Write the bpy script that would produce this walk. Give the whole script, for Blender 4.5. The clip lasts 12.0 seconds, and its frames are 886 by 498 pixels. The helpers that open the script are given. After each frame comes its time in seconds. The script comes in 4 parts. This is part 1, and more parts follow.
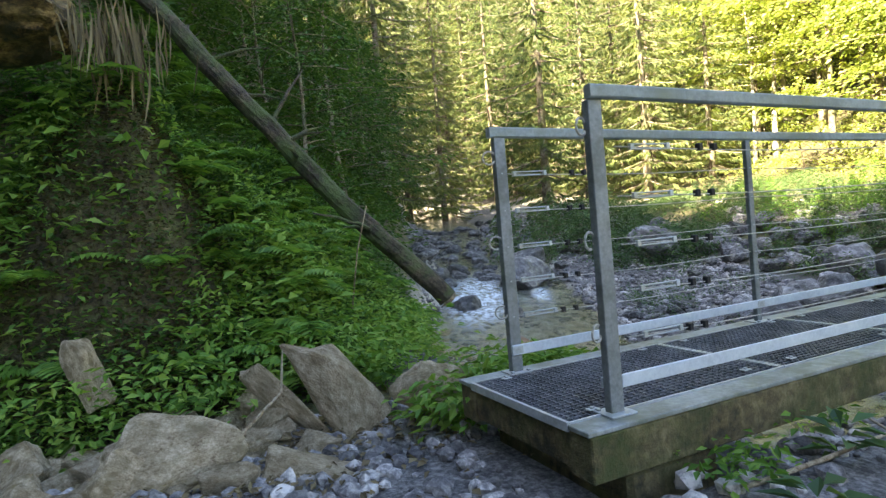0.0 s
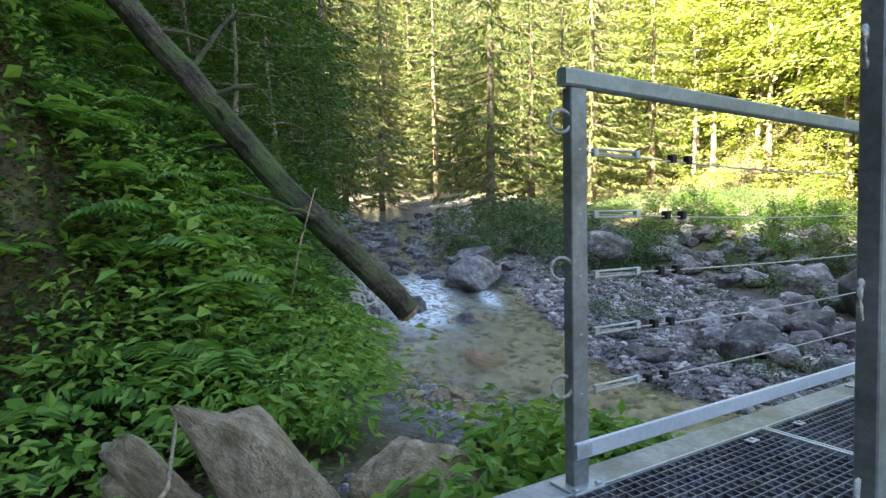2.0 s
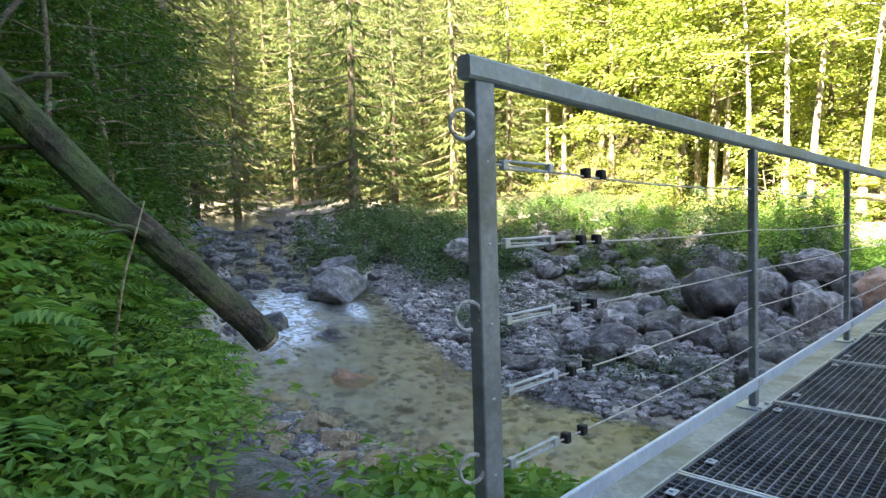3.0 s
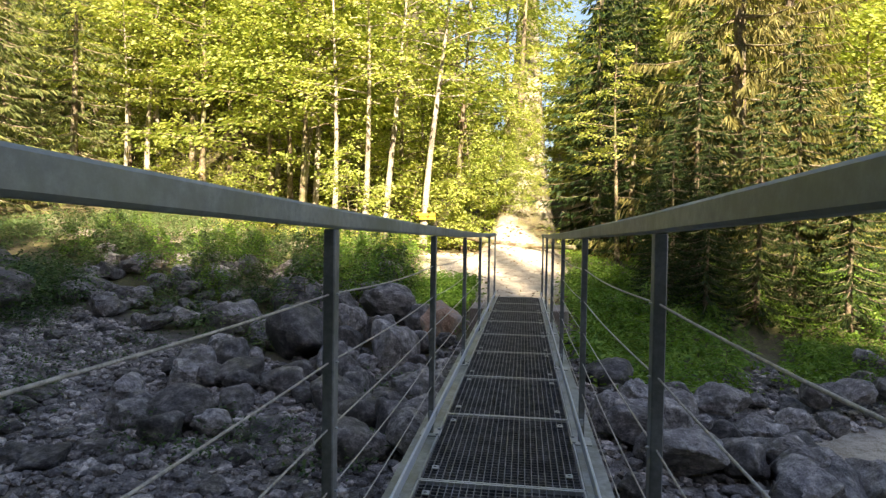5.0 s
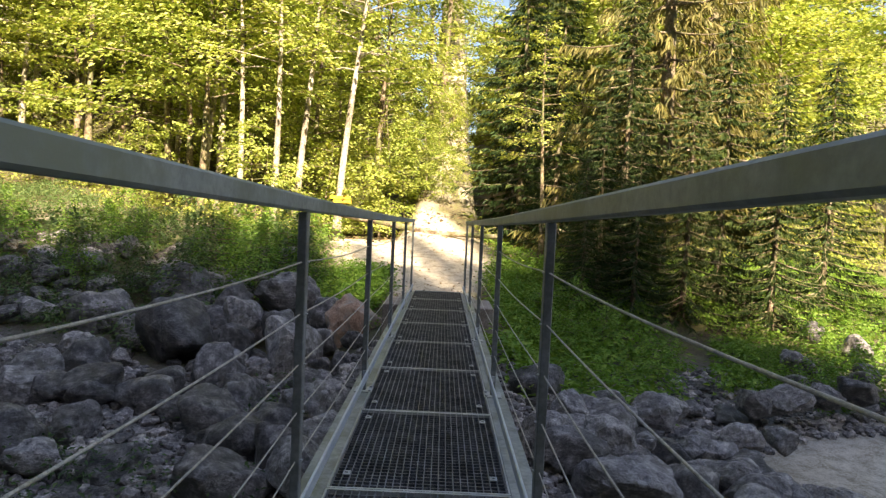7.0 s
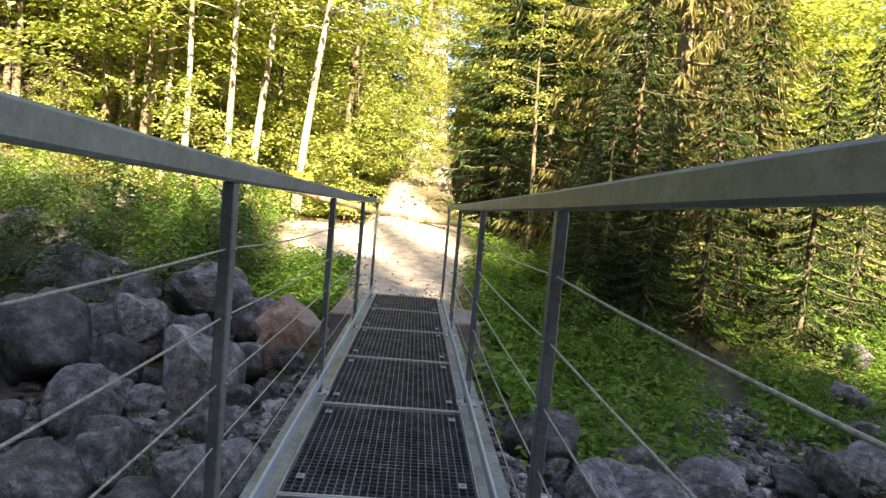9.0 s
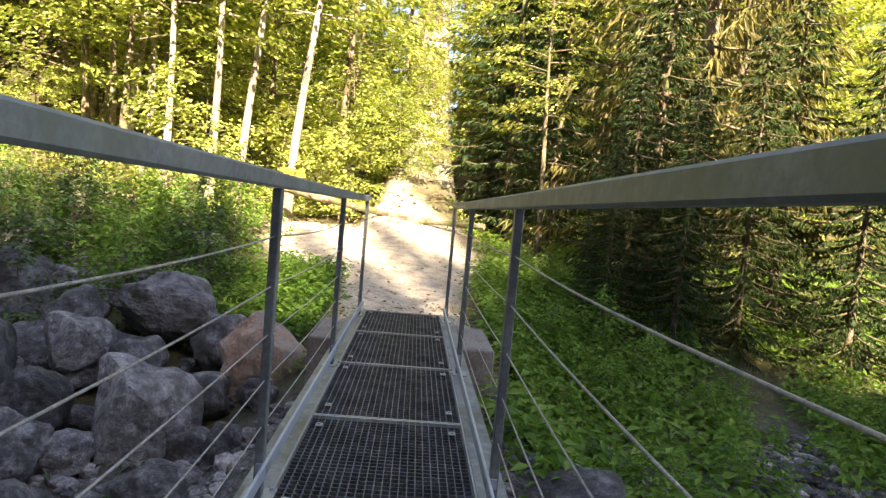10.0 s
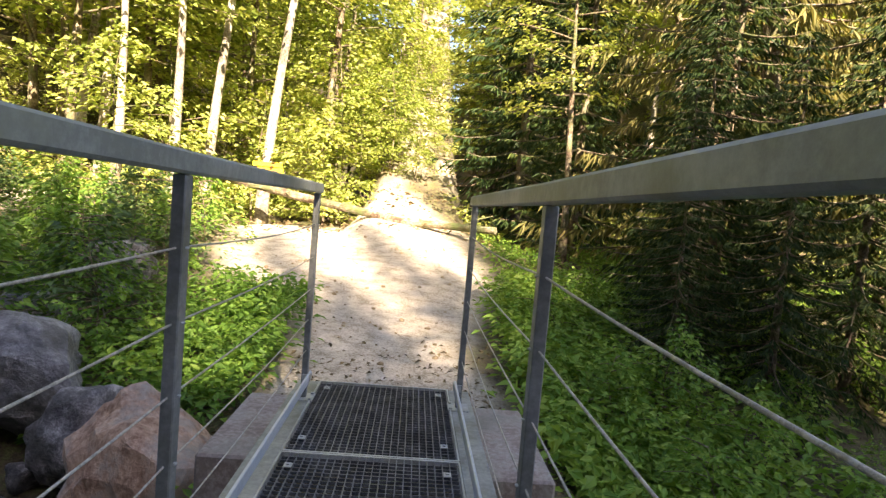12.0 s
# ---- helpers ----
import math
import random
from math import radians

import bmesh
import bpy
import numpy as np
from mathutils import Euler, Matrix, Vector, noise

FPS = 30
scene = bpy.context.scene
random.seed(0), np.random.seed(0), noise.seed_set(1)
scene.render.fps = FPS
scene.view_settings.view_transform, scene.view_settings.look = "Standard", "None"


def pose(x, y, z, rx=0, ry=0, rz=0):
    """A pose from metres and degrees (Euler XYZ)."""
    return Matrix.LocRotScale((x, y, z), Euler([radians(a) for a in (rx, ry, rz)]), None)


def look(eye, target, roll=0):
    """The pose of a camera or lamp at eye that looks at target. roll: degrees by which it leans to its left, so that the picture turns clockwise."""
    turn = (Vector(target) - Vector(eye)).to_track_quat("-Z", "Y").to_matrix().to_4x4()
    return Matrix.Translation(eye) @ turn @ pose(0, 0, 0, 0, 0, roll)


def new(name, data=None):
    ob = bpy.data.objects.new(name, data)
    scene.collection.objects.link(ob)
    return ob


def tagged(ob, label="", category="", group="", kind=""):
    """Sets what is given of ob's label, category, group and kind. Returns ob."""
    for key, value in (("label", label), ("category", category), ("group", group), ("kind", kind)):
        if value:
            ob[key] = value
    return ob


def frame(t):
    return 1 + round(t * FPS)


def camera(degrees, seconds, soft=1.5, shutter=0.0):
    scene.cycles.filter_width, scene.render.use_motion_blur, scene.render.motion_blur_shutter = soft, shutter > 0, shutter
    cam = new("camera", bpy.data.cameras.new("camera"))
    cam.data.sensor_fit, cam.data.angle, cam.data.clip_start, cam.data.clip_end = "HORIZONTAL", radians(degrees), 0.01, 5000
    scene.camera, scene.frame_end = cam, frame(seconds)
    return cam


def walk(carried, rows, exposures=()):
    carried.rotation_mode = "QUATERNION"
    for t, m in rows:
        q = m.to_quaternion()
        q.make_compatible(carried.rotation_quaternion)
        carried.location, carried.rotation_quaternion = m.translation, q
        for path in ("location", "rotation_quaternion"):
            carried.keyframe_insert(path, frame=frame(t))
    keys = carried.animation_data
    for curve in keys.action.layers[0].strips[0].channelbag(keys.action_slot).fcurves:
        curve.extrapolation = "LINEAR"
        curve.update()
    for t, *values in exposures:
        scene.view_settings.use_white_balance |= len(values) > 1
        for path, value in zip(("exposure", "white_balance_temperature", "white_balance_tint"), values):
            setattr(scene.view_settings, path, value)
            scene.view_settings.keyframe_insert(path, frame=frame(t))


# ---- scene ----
cam = camera(73.33, 12.0, soft=1.4)
# seconds, eye, target, roll; the bridge runs along y, its deck is z = 0
ROWS = [
    (0, (2.111, -1.518, 0.722), (0.3, -0.673, 0.662), -4.92),
    (0.5, (1.616, -1.539, 0.785), (-0.172, -0.645, 0.722), -3.93),
    (1.2, (1.187, -1.504, 0.788), (-0.58, -0.571, 0.712), -3.29),
    (1.6, (0.963, -1.287, 0.792), (-0.779, -0.308, 0.702), -2.04),
    (2.2, (0.793, -1.216, 0.787), (-0.877, -0.12, 0.683), -1.0),
    (2.6, (0.618, -1.142, 0.792), (-0.962, 0.081, 0.692), -1.54),
    (3, (0.473, -1.001, 0.849), (-0.945, 0.406, 0.755), -1.69),
    (3.5, (0.193, -0.7, 1.112), (-0.973, 0.922, 1.021), -0.16),
    (5.5, (0.079, 0.556, 1.104), (-0.032, 2.552, 1.051), 1.23),
    (6.5, (0.06, 1.116, 1.086), (0.009, 3.114, 1.017), 1.92),
    (7.5, (0.052, 2.09, 1.069), (0.105, 4.087, 0.963), 3.5),
    (9.5, (0.049, 4.416, 1.048), (0.144, 6.41, 0.919), 5.06),
    (10.5, (0.083, 5.658, 1.038), (0.176, 7.651, 0.909), 4.94),
    (11.4, (0.09, 6.80, 1.030), (0.174, 8.795, 0.910), 5.0),
    (12, (0.108, 7.486, 1.032), (0.205, 9.48, 0.906), 4.87),
]
walk(cam, [(t, look(eye, target, roll)) for t, eye, target, roll in ROWS],
     [(0.0, 3.4, 6600, 12), (2.5, 3.42, 6350, 12), (3.7, 3.12, 6500, 13), (5.3, 2.1, 7200, 17), (7.5, 2.15, 7150, 17), (9.5, 2.47, 7050, 20), (12.0, 2.47, 7050, 22)])

# ---- world, sun ----
TO_SUN = Vector((0.25, -0.80, 0.64)).normalized()
world = bpy.data.worlds.new("world")
scene.world = world
world.use_nodes = True
wn = world.node_tree.nodes
sky = wn.new("ShaderNodeTexSky")
sky.sky_type = 'NISHITA'
sky.sun_disc = False
sky.sun_elevation = math.asin(TO_SUN.z)
sky.sun_rotation = math.atan2(TO_SUN.x, TO_SUN.y)
world.node_tree.links.new(sky.outputs[0], wn["Background"].inputs[0])
wn["Background"].inputs[1].default_value = 0.066
sun_data = bpy.data.lights.new("sun", 'SUN')
sun_data.energy, sun_data.angle, sun_data.color = 5.0, radians(0.5), (1.0, 0.88, 0.66)
sun = new("sun", sun_data)
sun.matrix_world = look(TO_SUN * 60, (0, 0, 0))

RNG = np.random.default_rng(7)


# ---- materials ----
def nodes_of(name):
    m = bpy.data.materials.new(name)
    m.use_nodes = True
    nt = m.node_tree
    return m, nt, nt.nodes["Principled BSDF"]


def ramp(nt, fac, stops):
    r = nt.nodes.new("ShaderNodeValToRGB")
    while len(r.color_ramp.elements) < len(stops):
        r.color_ramp.elements.new(0.5)
    for e, (p, c) in zip(r.color_ramp.elements, stops):
        e.position, e.color = p, (*c, 1)
    nt.links.new(fac, r.inputs[0])
    return r.outputs[0]


def stretch(nt, fac, lo=0.33, hi=0.67):
    m = nt.nodes.new("ShaderNodeMapRange")
    m.inputs[1].default_value, m.inputs[2].default_value = lo, hi
    nt.links.new(fac, m.inputs[0])
    return m.outputs[0]


def noise_tex(nt, scale, detail=6, rough=0.6, coords="Object"):
    tc = nt.nodes.new("ShaderNodeTexCoord")
    n = nt.nodes.new("ShaderNodeTexNoise")
    n.inputs["Scale"].default_value, n.inputs["Detail"].default_value, n.inputs["Roughness"].default_value = scale, detail, rough
    nt.links.new(tc.outputs[coords], n.inputs["Vector"])
    return n.outputs["Fac"]


def mix(nt, fac, a, b, mode='MIX'):
    m = nt.nodes.new("ShaderNodeMix")
    m.data_type, m.blend_type = 'RGBA', mode
    for socket, v in ((m.inputs[0], fac), (m.inputs[6], a), (m.inputs[7], b)):
        if isinstance(v, (int, float)):
            socket.default_value = v
        elif isinstance(v, tuple):
            socket.default_value = (*v, 1)
        else:
            nt.links.new(v, socket)
    return m.outputs[2]


def bump(nt, bsdf, height, strength, distance=0.02):
    b = nt.nodes.new("ShaderNodeBump")
    b.inputs["Strength"].default_value, b.inputs["Distance"].default_value = strength, distance
    nt.links.new(height, b.inputs["Height"])
    nt.links.new(b.outputs[0], bsdf.inputs["Normal"])


def surface(name, stops, scale, fine, rough=0.85, metal=0.0, bumps=0.4, dist=0.02, patch=None, patch_scale=1.0, tint=0.0, coords="Object", island=False, grain=0.45):
    """Two scales of noise into a ramp; patch: a second colour in stains; tint: how far whole objects differ; grain: the share of the fine noise."""
    m, nt, b = nodes_of(name)
    big, small = noise_tex(nt, scale, 8, 0.65, coords), noise_tex(nt, fine, 5, 0.7, coords)
    f = stretch(nt, mix(nt, grain, big, small))
    c = ramp(nt, f, stops)
    if patch:
        mask = ramp(nt, noise_tex(nt, patch_scale, 7, 0.7, coords), [(0.46, (0, 0, 0)), (0.62, (1, 1, 1))])
        c = mix(nt, mask, c, patch)
    if tint:
        info = nt.nodes.new("ShaderNodeObjectInfo")
        hsv = nt.nodes.new("ShaderNodeHueSaturation")
        span = nt.nodes.new("ShaderNodeMapRange")
        span.inputs[3].default_value, span.inputs[4].default_value = 1 - tint, 1 + tint
        nt.links.new(nt.nodes.new("ShaderNodeNewGeometry").outputs["Random Per Island"] if island else info.outputs["Random"], span.inputs[0])
        nt.links.new(span.outputs[0], hsv.inputs["Value"])
        nt.links.new(c, hsv.inputs["Color"])
        c = hsv.outputs[0]
    nt.links.new(c, b.inputs["Base Color"])
    b.inputs["Roughness"].default_value, b.inputs["Metallic"].default_value = rough, metal
    bump(nt, b, f, bumps, dist)
    return m


def leaf_material(name, dark, mid, light, glow=0.45, rough=0.5):
    """Leaves: each differs a little, light shines through them."""
    m, nt, b = nodes_of(name)
    geo = nt.nodes.new("ShaderNodeNewGeometry")
    info = nt.nodes.new("ShaderNodeObjectInfo")
    f = mix(nt, 0.3, geo.outputs["Random Per Island"], info.outputs["Random"])
    patches = noise_tex(nt, 0.8, 3)
    f = mix(nt, 0.4, f, patches)
    c = ramp(nt, f, [(0.25, dark), (0.5, mid), (0.78, light)])
    nt.links.new(c, b.inputs["Base Color"])
    b.inputs["Roughness"].default_value = rough
    b.inputs["Specular IOR Level"].default_value = 0.3
    tr = nt.nodes.new("ShaderNodeBsdfTranslucent")
    warm = mix(nt, 1.0, c, (1.0, 0.98, 0.55), 'MULTIPLY')
    nt.links.new(warm, tr.inputs[0])
    ms = nt.nodes.new("ShaderNodeMixShader")
    ms.inputs[0].default_value = glow
    nt.links.new(b.outputs[0], ms.inputs[1])
    nt.links.new(tr.outputs[0], ms.inputs[2])
    nt.links.new(ms.outputs[0], nt.nodes["Material Output"].inputs[0])
    return m


# the slope's sun and the near bank's shade are toned into these greens
LEAF_SUN = leaf_material("sunlit_beech_leaf", (0.15, 0.22, 0.04), (0.37, 0.45, 0.10), (0.66, 0.66, 0.22), 0.42)
LEAF_SHADED = leaf_material("shaded_bank_leaf", (0.038, 0.088, 0.016), (0.075, 0.16, 0.026), (0.155, 0.255, 0.045), 0.38)
LEAF_FERN = leaf_material("fern_leaf", (0.09, 0.20, 0.03), (0.185, 0.345, 0.055), (0.33, 0.47, 0.09), 0.42)
LEAF_BANK = leaf_material("bank_plant_leaf", (0.05, 0.10, 0.035), (0.10, 0.18, 0.06), (0.2, 0.27, 0.10), 0.3)
# one needle green twice: darkened as if shaded, paled as if sunlit
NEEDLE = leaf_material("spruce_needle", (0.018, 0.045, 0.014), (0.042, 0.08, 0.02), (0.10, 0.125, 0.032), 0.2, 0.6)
NEEDLE_SUNLIT = leaf_material("sunlit_spruce_needle", (0.07, 0.11, 0.035), (0.17, 0.22, 0.07), (0.36, 0.36, 0.14), 0.35, 0.6)
NEEDLE_DRY = leaf_material("drooping_needle", (0.11, 0.12, 0.04), (0.22, 0.21, 0.07), (0.36, 0.31, 0.12), 0.3, 0.6)
ROOT = leaf_material("hanging_root", (0.08, 0.06, 0.03), (0.2, 0.15, 0.08), (0.33, 0.26, 0.13), 0.15, 0.8)
MOSS = leaf_material("cliff_moss", (0.035, 0.03, 0.012), (0.09, 0.075, 0.025), (0.15, 0.16, 0.045), 0.15, 0.8)
BARK = surface("bark", [(0.3, (0.09, 0.06, 0.04)), (0.55, (0.24, 0.18, 0.12)), (0.75, (0.42, 0.36, 0.28))], 3, 22, 0.9, bumps=0.8, patch=(0.12, 0.15, 0.05), patch_scale=1.3)
BIRCH = surface("pale_bark", [(0.2, (0.10, 0.08, 0.06)), (0.45, (0.30, 0.26, 0.20)), (0.75, (0.56, 0.51, 0.43))], 1.6, 16, 0.8, bumps=0.4)
DEADWOOD = surface("rotten_log", [(0.2, (0.02, 0.015, 0.01)), (0.5, (0.06, 0.045, 0.028)), (0.8, (0.15, 0.115, 0.07))], 3, 25, 0.9, bumps=0.9, patch=(0.08, 0.11, 0.03), patch_scale=2.2)
SPLIT = surface("split_wood", [(0.3, (0.2, 0.14, 0.08)), (0.7, (0.5, 0.4, 0.26))], 5, 40, 0.9, bumps=0.6)
STONE = surface("grey_boulder", [(0.15, (0.04, 0.037, 0.038)), (0.5, (0.165, 0.155, 0.152)), (0.85, (0.46, 0.435, 0.42))], 2.2, 16, 0.5, bumps=0.9, dist=0.03, patch=(0.075, 0.07, 0.06), patch_scale=1.5, tint=0.35, grain=0.28)
PALE = surface("dry_boulder", [(0.15, (0.08, 0.074, 0.075)), (0.5, (0.32, 0.30, 0.295)), (0.85, (0.66, 0.63, 0.60))], 2.2, 16, 0.65, bumps=0.9, dist=0.03, patch=(0.15, 0.14, 0.12), patch_scale=1.6, tint=0.35, grain=0.30)
PINK = surface("pink_boulder", [(0.2, (0.30, 0.17, 0.11)), (0.5, (0.54, 0.35, 0.24)), (0.8, (0.66, 0.49, 0.37))], 2.0, 18, 0.85, bumps=0.6, patch=(0.34, 0.32, 0.28), patch_scale=1.4)
RUST = surface("rust_stone", [(0.2, (0.20, 0.10, 0.05)), (0.5, (0.42, 0.24, 0.13)), (0.8, (0.58, 0.40, 0.26))], 3, 20, 0.6, bumps=0.6, patch=(0.3, 0.22, 0.15), patch_scale=2.0)
SLAB = surface("buff_slab", [(0.12, (0.17, 0.115, 0.06)), (0.45, (0.45, 0.345, 0.21)), (0.85, (0.70, 0.58, 0.40))], 3.5, 26, 0.9, bumps=0.8, patch=(0.25, 0.19, 0.10), patch_scale=2.5, tint=0.15)
OCHRE = surface("ochre_rock", [(0.3, (0.05, 0.035, 0.015)), (0.5, (0.22, 0.14, 0.05)), (0.72, (0.42, 0.3, 0.12))], 2.0, 14, 0.9, bumps=0.9, patch=(0.07, 0.06, 0.03), patch_scale=1.5)
COBBLE = surface("cobble", [(0.25, (0.085, 0.076, 0.077)), (0.5, (0.225, 0.206, 0.195)), (0.75, (0.50, 0.46, 0.42))], 3, 30, 0.75, bumps=0.3, tint=0.6, island=True)
STEEL = surface("galvanised_steel", [(0.2, (0.38, 0.41, 0.43)), (0.5, (0.52, 0.55, 0.57)), (0.8, (0.64, 0.67, 0.69))], 4, 40, 0.42, 0.4, 0.08, 0.004, patch=(0.42, 0.44, 0.40), patch_scale=3.0)
RAILING = surface("weathered_rail_steel", [(0.2, (0.24, 0.26, 0.24)), (0.5, (0.32, 0.345, 0.32)), (0.8, (0.40, 0.425, 0.40))], 3, 45, 0.55, 0.2, 0.1, 0.004, patch=(0.24, 0.26, 0.2), patch_scale=2.5)
# post grey set darker than the rail to stand for backlit shade
POSTS = surface("shaded_post_steel", [(0.2, (0.18, 0.19, 0.19)), (0.5, (0.25, 0.265, 0.265)), (0.8, (0.33, 0.345, 0.34))], 3, 45, 0.5, 0.25, 0.1, 0.004, patch=(0.12, 0.13, 0.11), patch_scale=2.5)
# zinc paled and blued to stand for the sky's reflection
TOE = surface("sky_toned_toe_rail_zinc", [(0.2, (0.52, 0.58, 0.64)), (0.5, (0.63, 0.69, 0.75)), (0.8, (0.72, 0.78, 0.83))], 5, 45, 0.4, 0.3, 0.08, 0.004)
PLATE = surface("weathered_edge_plate", [(0.2, (0.24, 0.26, 0.25)), (0.5, (0.33, 0.35, 0.34)), (0.8, (0.43, 0.45, 0.44))], 5, 45, 0.5, 0.3, 0.1, 0.004, patch=(0.20, 0.21, 0.17), patch_scale=3.5)
GRATE = surface("grating_steel", [(0.3, (0.10, 0.105, 0.12)), (0.5, (0.16, 0.17, 0.19)), (0.7, (0.24, 0.25, 0.27))], 6, 60, 0.5, 0.5, 0.1, 0.003)
BEAM = surface("mossy_beam", [(0.2, (0.04, 0.032, 0.016)), (0.5, (0.13, 0.10, 0.045)), (0.8, (0.24, 0.19, 0.09))], 3, 25, 0.9, bumps=0.6, patch=(0.06, 0.07, 0.018), patch_scale=2.5)
ROPE = surface("wire_rope", [(0.35, (0.36, 0.34, 0.29)), (0.65, (0.6, 0.57, 0.5))], 60, 200, 0.5, 0.2, 0.6, 0.003)
CONCRETE = surface("concrete", [(0.3, (0.26, 0.21, 0.18)), (0.5, (0.38, 0.32, 0.28)), (0.7, (0.47, 0.42, 0.37))], 4, 40, 0.9, bumps=0.3, patch=(0.25, 0.24, 0.2), patch_scale=2.0)
BLACK = surface("black_clip", [(0.3, (0.015, 0.015, 0.016)), (0.7, (0.04, 0.04, 0.042))], 20, 90, 0.5, 0.5, 0.05)
YELLOW = surface("yellow_sign_paint", [(0.3, (0.75, 0.40, 0.01)), (0.7, (0.85, 0.5, 0.03))], 5, 40, 0.5, bumps=0.05)
INK = surface("sign_lettering", [(0.3, (0.02, 0.02, 0.02)), (0.7, (0.05, 0.05, 0.05))], 9, 40, 0.6, bumps=0.02)
FOAM = surface("foam", [(0.35, (0.62, 0.66, 0.68)), (0.65, (0.85, 0.87, 0.88))], 8, 30, 0.5, bumps=0.8)


# ---- shape helpers ----
def np_mesh(name, verts, tris, mat, smooth=False):
    verts, tris = np.ascontiguousarray(verts, np.float32).reshape(-1, 3), np.ascontiguousarray(tris, np.int32).reshape(-1, 3)
    me = bpy.data.meshes.new(name)
    me.vertices.add(len(verts))
    me.vertices.foreach_set("co", verts.ravel())
    me.loops.add(tris.size)
    me.loops.foreach_set("vertex_index", tris.ravel())
    me.polygons.add(len(tris))
    me.polygons.foreach_set("loop_start", np.arange(0, tris.size, 3, dtype=np.int32))
    me.polygons.foreach_set("use_smooth", np.full(len(tris), smooth))
    me.update(calc_edges=True)
    me.materials.append(mat)
    return me


def bm_mesh(name, bm, mat, smooth=False):
    me = bpy.data.meshes.new(name)
    bm.to_mesh(me)
    bm.free()
    for p in me.polygons:
        p.use_smooth = smooth
    me.materials.append(mat)
    return me


def part(name, me, parent, label="", m=None):
    ob = new(name, me)
    ob.parent = parent
    if m is not None:
        ob.matrix_basis = m
    return tagged(ob, label)


def thing(name, label, category, m=None, group="", kind="", data=None):
    ob = new(name, data)
    if m is not None:
        ob.matrix_basis = m
    return tagged(ob, label, category, group, kind)


def box(bm, x0, x1, y0, y1, z0, z1, bevel=0.0):
    made = bmesh.ops.create_cube(bm, size=1.0)["verts"]
    for v in made:
        v.co = Vector((x0 if v.co.x < 0 else x1, y0 if v.co.y < 0 else y1, z0 if v.co.z < 0 else z1))
    if bevel:
        edges = list({e for v in made for e in v.link_edges})
        bmesh.ops.bevel(bm, geom=edges, offset=bevel, segments=1, affect='EDGES')


def box_mesh(name, mat, *boxes, bevel=0.0):
    bm = bmesh.new()
    for b in boxes:
        box(bm, *b, bevel)
    return bm_mesh(name, bm, mat)


def tube(points, radii, sides=8, wobble=0.0, rng=None):
    """Vertices and triangles of a tube along points, closed at both ends."""
    pts = np.array(points, float)
    n = len(pts)
    tang = np.gradient(pts, axis=0)
    tang /= np.linalg.norm(tang, axis=1)[:, None] + 1e-9
    ref = np.where(np.abs(tang[:, 2:3]) < 0.9, [[0, 0, 1.0]], [[1.0, 0, 0]])
    a = np.cross(tang, ref)
    a /= np.linalg.norm(a, axis=1)[:, None]
    b = np.cross(tang, a)
    ang = np.linspace(0, 2 * np.pi, sides, endpoint=False)
    rad = np.array(radii, float)[:, None] * np.ones((1, sides))
    if wobble:
        rad = rad * (1 + wobble * (rng or RNG).standard_normal((n, sides)))
    v = pts[:, None] + rad[..., None] * (np.cos(ang)[None, :, None] * a[:, None] + np.sin(ang)[None, :, None] * b[:, None])
    v = v.reshape(-1, 3)
    f = []
    for i in range(n - 1):
        for j in range(sides):
            p, q = i * sides + j, i * sides + (j + 1) % sides
            f += [(p, p + sides, q), (q, p + sides, q + sides)]
    v = np.vstack([v, pts[:1], pts[-1:]])
    for j in range(sides):
        f += [(n * sides, j, (j + 1) % sides), (n * sides + 1, (n - 1) * sides + (j + 1) % sides, (n - 1) * sides + j)]
    return v, np.array(f)


def join(pieces):
    vs, fs, k = [], [], 0
    for v, f in pieces:
        vs.append(v)
        fs.append(np.asarray(f) + k)
        k += len(v)
    return np.vstack(vs), np.vstack(fs)


def leaves(p, axis, up, length, width, droop=0.15):
    """Leaf blades folded along the midrib: base at p, along axis."""
    n = len(p)
    axis = axis / (np.linalg.norm(axis, axis=1)[:, None] + 1e-9)
    side = np.cross(axis, up)
    side /= np.linalg.norm(side, axis=1)[:, None] + 1e-9
    nor = np.cross(side, axis)
    L, Wd = np.broadcast_to(length, n)[:, None], np.broadcast_to(width, n)[:, None]
    mid = p + axis * L * 0.45
    tip = p + axis * L - nor * L * droop
    v = np.stack([p, mid + side * Wd / 2 + nor * Wd * 0.15, tip, mid - side * Wd / 2 + nor * Wd * 0.15], 1).reshape(-1, 3)
    k = np.arange(n)[:, None] * 4
    f = np.stack([np.hstack([k, k + 1, k + 2]), np.hstack([k, k + 2, k + 3])], 1).reshape(-1, 3)
    return v, f


def rand_dirs(n, flat=0.3, rng=RNG):
    a = rng.uniform(0, 2 * np.pi, n)
    return np.stack([np.cos(a), np.sin(a), rng.normal(0, flat, n)], 1)


def up_dirs(n, tilt=0.4, rng=RNG):
    return np.stack([rng.normal(0, tilt, n), rng.normal(0, tilt, n), np.ones(n)], 1)


def fbm(x, y, seed=0, octaves=4):
    """Cheap smooth noise from sines, about -1 to 1."""
    r = np.random.default_rng(seed)
    s, amp, tot = 0.0, 1.0, 0.0
    for o in range(octaves):
        for _ in range(3):
            a, ph = r.uniform(0, 2 * np.pi), r.uniform(0, 2 * np.pi)
            k = 2 ** o * r.uniform(0.7, 1.3)
            s = s + amp / 3 * np.sin(k * (x * np.cos(a) + y * np.sin(a)) + ph)
        tot += amp
        amp *= 0.55
    return s / tot * 1.6


